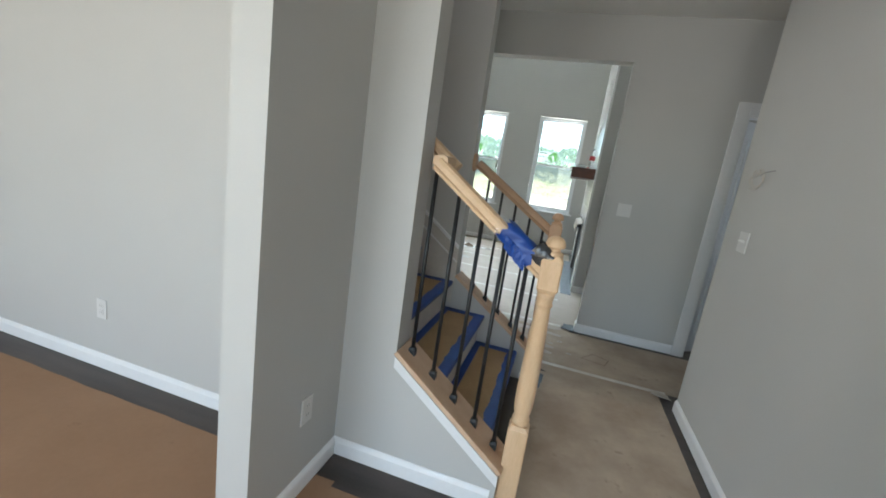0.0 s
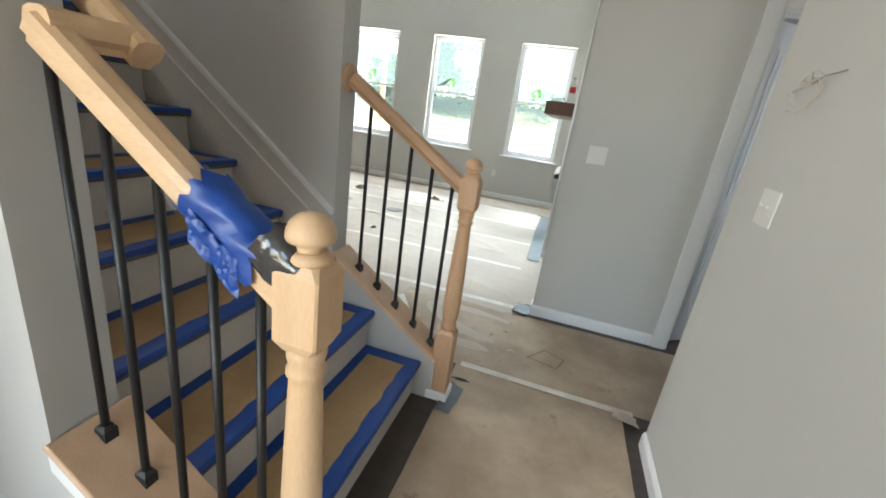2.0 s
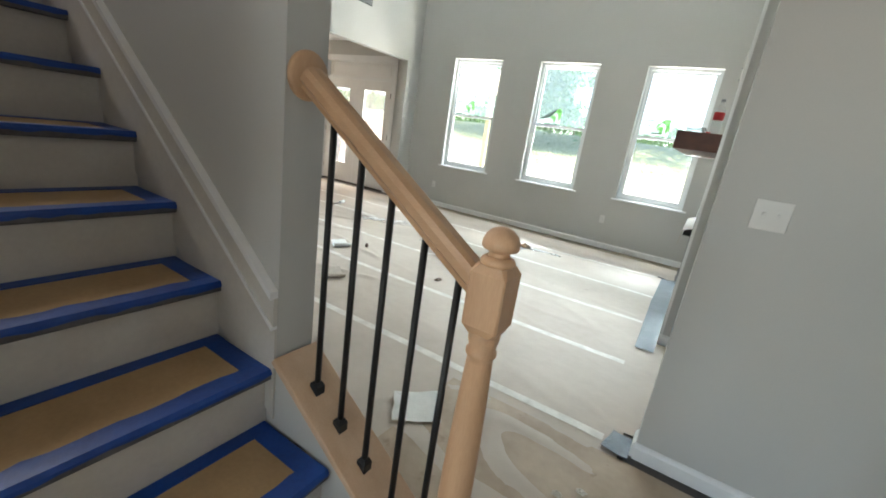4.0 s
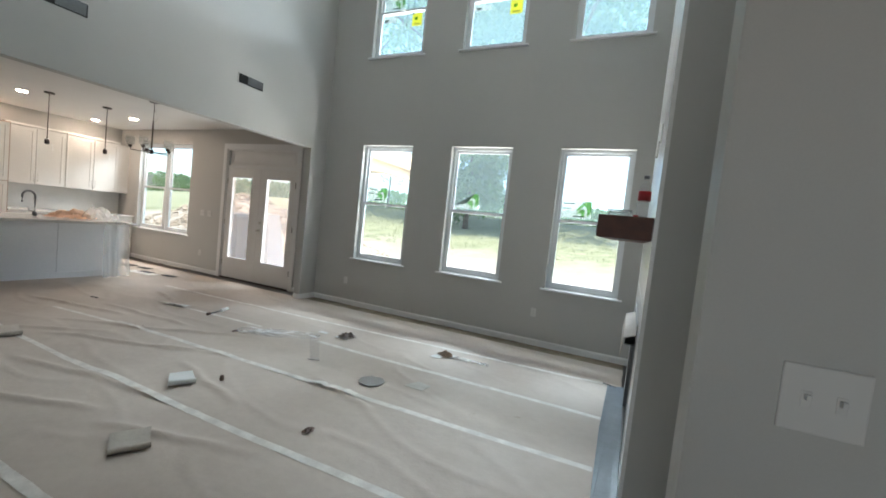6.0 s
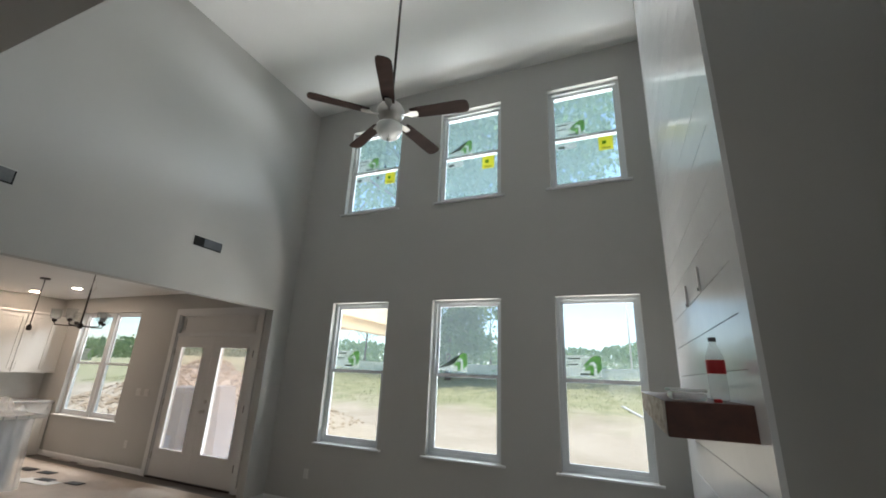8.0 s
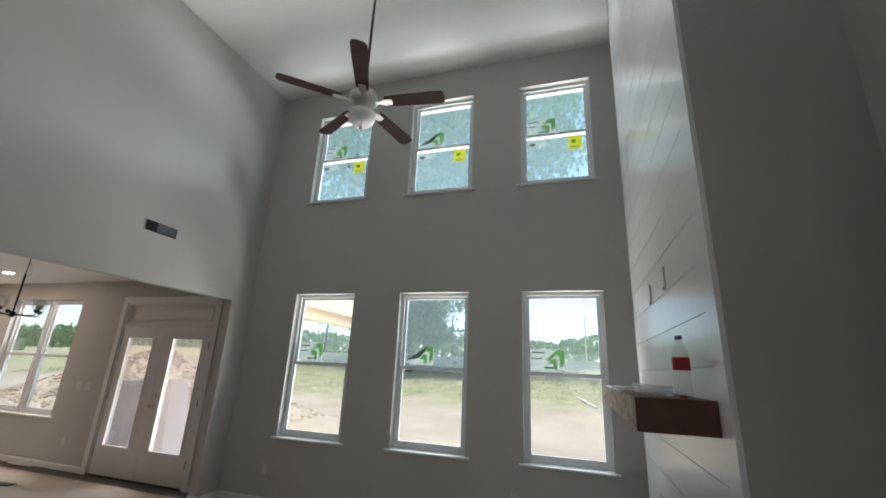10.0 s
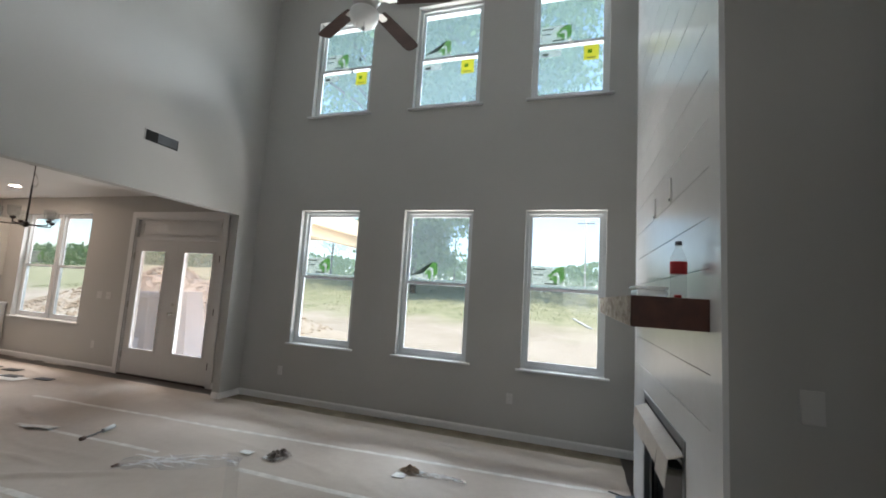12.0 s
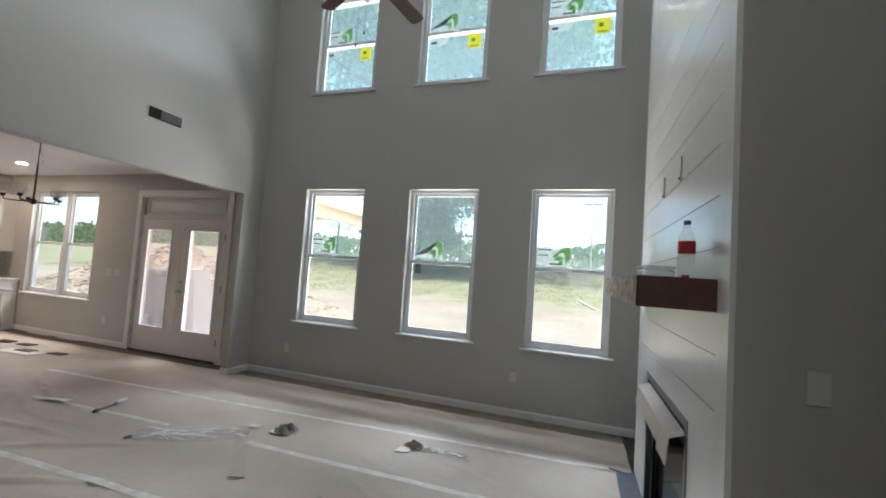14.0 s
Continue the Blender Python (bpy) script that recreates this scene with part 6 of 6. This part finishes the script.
def tree(x, y, h, seed, low=0.28, spread=0.32, leaves=2600, size=1.0):
    random.seed(seed)
    z0 = rise(x, y) - 0.05
    root = thing("tree", (x, y, z0), "tall leafy green tree beyond the yard", "tree", "trees beyond the yard")
    bm = tube([(x, y, z0), (x + .1, y, z0 + h * .3), (x - .1, y + .1, z0 + h * .6), (x, y, z0 + h * .9)], 0.018 * h, 8)
    for v in bm.verts:
        f = 1 - 0.85 * min(1, max(0, (v.co.z - z0) / (h * .9)))
        v.co.x, v.co.y = x + (v.co.x - x) * f, y + (v.co.y - y) * f
    part("trunk", bm, M_BARK, root)
    clumps = []
    for k in range(46):
        t = random.uniform(low, 1.0)
        a = random.uniform(0, 2 * math.pi)
        r = spread * h * (1.05 - abs(t - (0.4 + low * 0.55)) * 1.3) * random.uniform(0.25, 1.0)
        clumps.append(Vector((x + r * math.cos(a), y + r * math.sin(a), z0 + h * t)))
    for c in clumps[:9]:
        s = Vector((x, y, z0 + max(h * low * 0.9, (c.z - z0) * 0.7)))
        part("limb", tube([s, s.lerp(c, .5) + Vector((0, 0, .2)), c], 0.0045 * h, 5), M_BARK, root)
    vs, fs = [], []
    for k in range(leaves):
        c = random.choice(clumps)
        q = c + Vector((random.gauss(0, 1), random.gauss(0, 1), random.gauss(0, .8))) * h * 0.055
        s = h * size * random.uniform(0.004, 0.0095)
        rot = Euler((random.uniform(0, 6), random.uniform(0, 6), random.uniform(0, 6))).to_matrix()
        i = len(vs)
        vs += [q + rot @ Vector(p) * s for p in ((-1, -.5, 0), (0, -.7, .2), (1, 0, 0), (0, .7, .2), (-1, .4, 0))]
        fs.append((i, i + 1, i + 2, i + 3, i + 4))
    me = bpy.data.meshes.new("crown")
    me.from_pydata(vs, [], fs)
    me.materials.append(M_LEAF)
    cr = new("crown", me)
    cr.parent = root
    cr.matrix_parent_inverse = root.matrix_basis.inverted()
    return root


for i, (x, y, h, low, spread, leaves) in enumerate(((-12.4, 35, 15.5, 0.12, 0.36, 30000), (-6.0, 39, 33, 0.50, 0.36, 17000), (-17.6, 40, 34, 0.50, 0.36, 17000), (-29.0, 42, 30, 0.45, 0.3, 10000),
                                                    (-30, 50, 11, 0.2, 0.35, 1800), (-38, 47, 12, 0.2, 0.35, 1800), (-46, 52, 12, 0.2, 0.35, 1800), (-15, 56, 9, 0.2, 0.35, 1500))):
    tree(x, y, h, 100 + i, low, spread, leaves, 1.5 if i == 0 else 1.0)

pole = thing("utility_pole", (1.45, 56, rise(1.45, 56)), "tall grey timber utility pole beyond the yard", "utility pole")
part("pole", tube([(1.45, 56, rise(1.45, 56) - 0.3), (1.45, 56, 11.6)], 0.10, 10), M_GREYCARD, pole)
part("crossarm", boxes((0.45, 2.45, 55.92, 56.04, 10.9, 11.03)), M_BARK, pole)
for x in (0.6, 1.1, 1.8, 2.3):
    part("insulator", lathe([(0.04, 11.03), (0.06, 11.08), (0.04, 11.16), (0.0, 11.18)], 8, Matrix.Translation((x, 55.98, 0))), M_PLATE, pole)

# far wood, one band of many small clumps
vs, fs = [], []
random.seed(77)
for k in range(20000):
    x = random.uniform(-140, 90)
    y = random.uniform(60, 78)
    top = 3.5 + 1.6 * noise.noise((x * 0.07, 0, 0)) + 0.9 * noise.noise((x * 0.25, 3, 0)) + (y - 60) * .08
    q = Vector((x, y, 2.5 + top * random.uniform(0, 1) ** 0.8))
    s = random.uniform(0.2, 0.5)
    rot = Euler((random.uniform(0, 6), random.uniform(0, 6), random.uniform(0, 6))).to_matrix()
    i = len(vs)
    vs += [q + rot @ Vector(p) * s for p in ((-1, -.5, 0), (0, -.7, .2), (1, 0, 0), (0, .7, .2), (-1, .4, 0))]
    fs.append((i, i + 1, i + 2, i + 3, i + 4))
me = bpy.data.meshes.new("far_wood")
me.from_pydata(vs, [], fs)
me.materials.append(M_LEAF)
tagged(new("far_wood", me), "distant band of green woodland", "woods", kind="stuff")

# rough grass tufts past the bare earth
vs, fs = [], []
random.seed(78)
for k in range(30000):
    x, y = random.uniform(-40, 12), 21 + 24 * random.random() ** 1.4
    if y < 25.5 + 4 * noise.noise((x * 0.22, y * 0.22, 0)):
        continue
    z = rise(x, y)
    h, a = random.uniform(0.03, 0.09), random.uniform(0, 6.28)
    i = len(vs)
    w = 0.03
    vs += [(x - w * math.cos(a), y - w * math.sin(a), z - .02), (x + w * math.cos(a), y + w * math.sin(a), z - .02), (x + random.uniform(-.1, .1), y + random.uniform(-.1, .1), z + h)]
    fs.append((i, i + 1, i + 2))
me = bpy.data.meshes.new("rough_grass")
me.from_pydata(vs, [], fs)
me.materials.append(textured("dry_grass", (0.26, 0.28, 0.12), (0.44, 0.42, 0.24), 0.8, 1, 9, 0))
tagged(new("rough_grass", me), "rough dry grass at the yard's edge", "grass", kind="stuff")

# earth clods on the mound
vs, fs = [], []
random.seed(79)
for k in range(6500):
    x, y = random.gauss(-13, 5), random.gauss(13.6, 1.1)
    if y < 11.6 or x > -7.0:
        continue
    s = 0.02 + 0.10 * random.random() ** 2
    z = rise(x, y)
    i = len(vs)
    for p in ((1, 0, 0), (-1, 0, 0), (0, 1, 0), (0, -1, 0), (0, 0, 1), (0, 0, -1)):
        vs.append((x + p[0] * s * random.uniform(.6, 1.2), y + p[1] * s * random.uniform(.6, 1.2), z + p[2] * s * random.uniform(.4, .8)))
    fs += [tuple(i + q for q in f) for f in ((0, 2, 4), (2, 1, 4), (1, 3, 4), (3, 0, 4), (2, 0, 5), (1, 2, 5), (3, 1, 5), (0, 3, 5))]
me = bpy.data.meshes.new("earth_clods")
me.from_pydata(vs, [], fs)
me.materials.append(textured("pale_clods", (0.36, 0.26, 0.17), (0.50, 0.385, 0.275), 0.9, 1.5, 9, 0.3))
tagged(new("earth_clods", me), "heap of pale earth clods", "earth", kind="stuff")

# porch outside the french doors
solid("porch_slab", boxes((-10.2, -4.0, NZ + 0.01, 11.4, -0.30, -0.02)), textured("porch_concrete", (0.42, 0.40, 0.38), (0.50, 0.48, 0.46), 0.8, 2, 30, 0.2), "concrete porch slab outside the french doors", "porch slab", kind="structure")
solid("timber_plank", boxes((-1.3, 1.3, -0.07, 0.07, 0, 0.05), m=Matrix.Translation((0.57, 26.75, rise(0.57, 26.75) + 0.03)) @ Matrix.Rotation(radians(-71), 4, 'Z') @ Matrix.Rotation(radians(7), 4, 'Y')), M_SEAM, "pale timber plank lying in the yard", "plank")


def tapered(x0, x1, y0, y1, z0, z1, f, lean=0.0, bevel=0.02):
    """A box whose foot is f times as wide as its top; lean shifts the top along x."""
    bm = boxes((x0, x1, y0, y1, z0, z1), bevel=bevel)
    cx, cy = (x0 + x1) / 2, (y0 + y1) / 2
    for v in bm.verts:
        t = (v.co.z - z0) / (z1 - z0)
        g = f + (1 - f) * t
        v.co.x, v.co.y = cx + (v.co.x - cx) * g + lean * t, cy + (v.co.y - cy) * g
    return bm


bin1 = thing("wheeled_bin", (-8.27, 10.1, -0.02), "grey-brown wheeled rubbish bin with a dark lid on the porch", "bin")
part("bin_body", tapered(-8.52, -8.02, 9.85, 10.35, -0.02, 1.10, 0.66, bevel=0.03), textured("grey_brown_bin_plastic", (0.17, 0.16, 0.155), (0.22, 0.21, 0.20), 0.5, 5, 40, 0.1), bin1)
part("bin_lid", tapered(-8.57, -7.99, 9.80, 10.40, 1.10, 1.22, 1.05, bevel=0.03), M_GREYVINYL, bin1, "dark grey lid")
for x in (-8.42, -8.12):
    part("bin_wheel", lathe([(0.09, -0.025), (0.10, -0.015), (0.10, 0.015), (0.09, 0.025)], 16, Matrix.Translation((x, 10.30, 0.08)) @ pose(0, 0, 0, 0, 90)), M_BLACK, bin1)
solid("storage_tub", tapered(-8.85, -8.05, 9.40, 9.80, -0.02, 0.32, 0.9), textured("blue_grey_bin", (0.20, 0.27, 0.36), (0.26, 0.33, 0.42), 0.5, 5, 40, 0.1), "blue-grey storage tub on the porch", "tub")
solid("tall_carton", tapered(-7.38, -6.98, 9.9, 10.25, -0.02, 1.28, 1.5, -0.12, 0.008), M_PINKBOX, "tall pale carton standing on the porch", "carton")
roof = thing("porch_roof", (-7.0, 10.5, 2.5), "timber porch roof edge outside the windows", "porch roof", kind="structure")
part("soffit", boxes((-7.1, -4.45, NZ + 0.02, 12.4, 2.72, 2.76)), M_SHINGLE, roof)
part("fascia", boxes((-4.45, -4.41, NZ + 0.02, 12.44, 2.66, 3.0), (-7.1, -4.45, 12.40, 12.44, 2.66, 3.0)), M_SHINGLE, roof)
part("beam", boxes((-4.75, -4.55, NZ + 0.02, 12.3, 2.46, 2.72)), M_SHINGLE, roof)
part("post", boxes((-4.72, -4.62, 12.2, 12.30, -0.30, 2.46)), M_SHINGLE, roof)
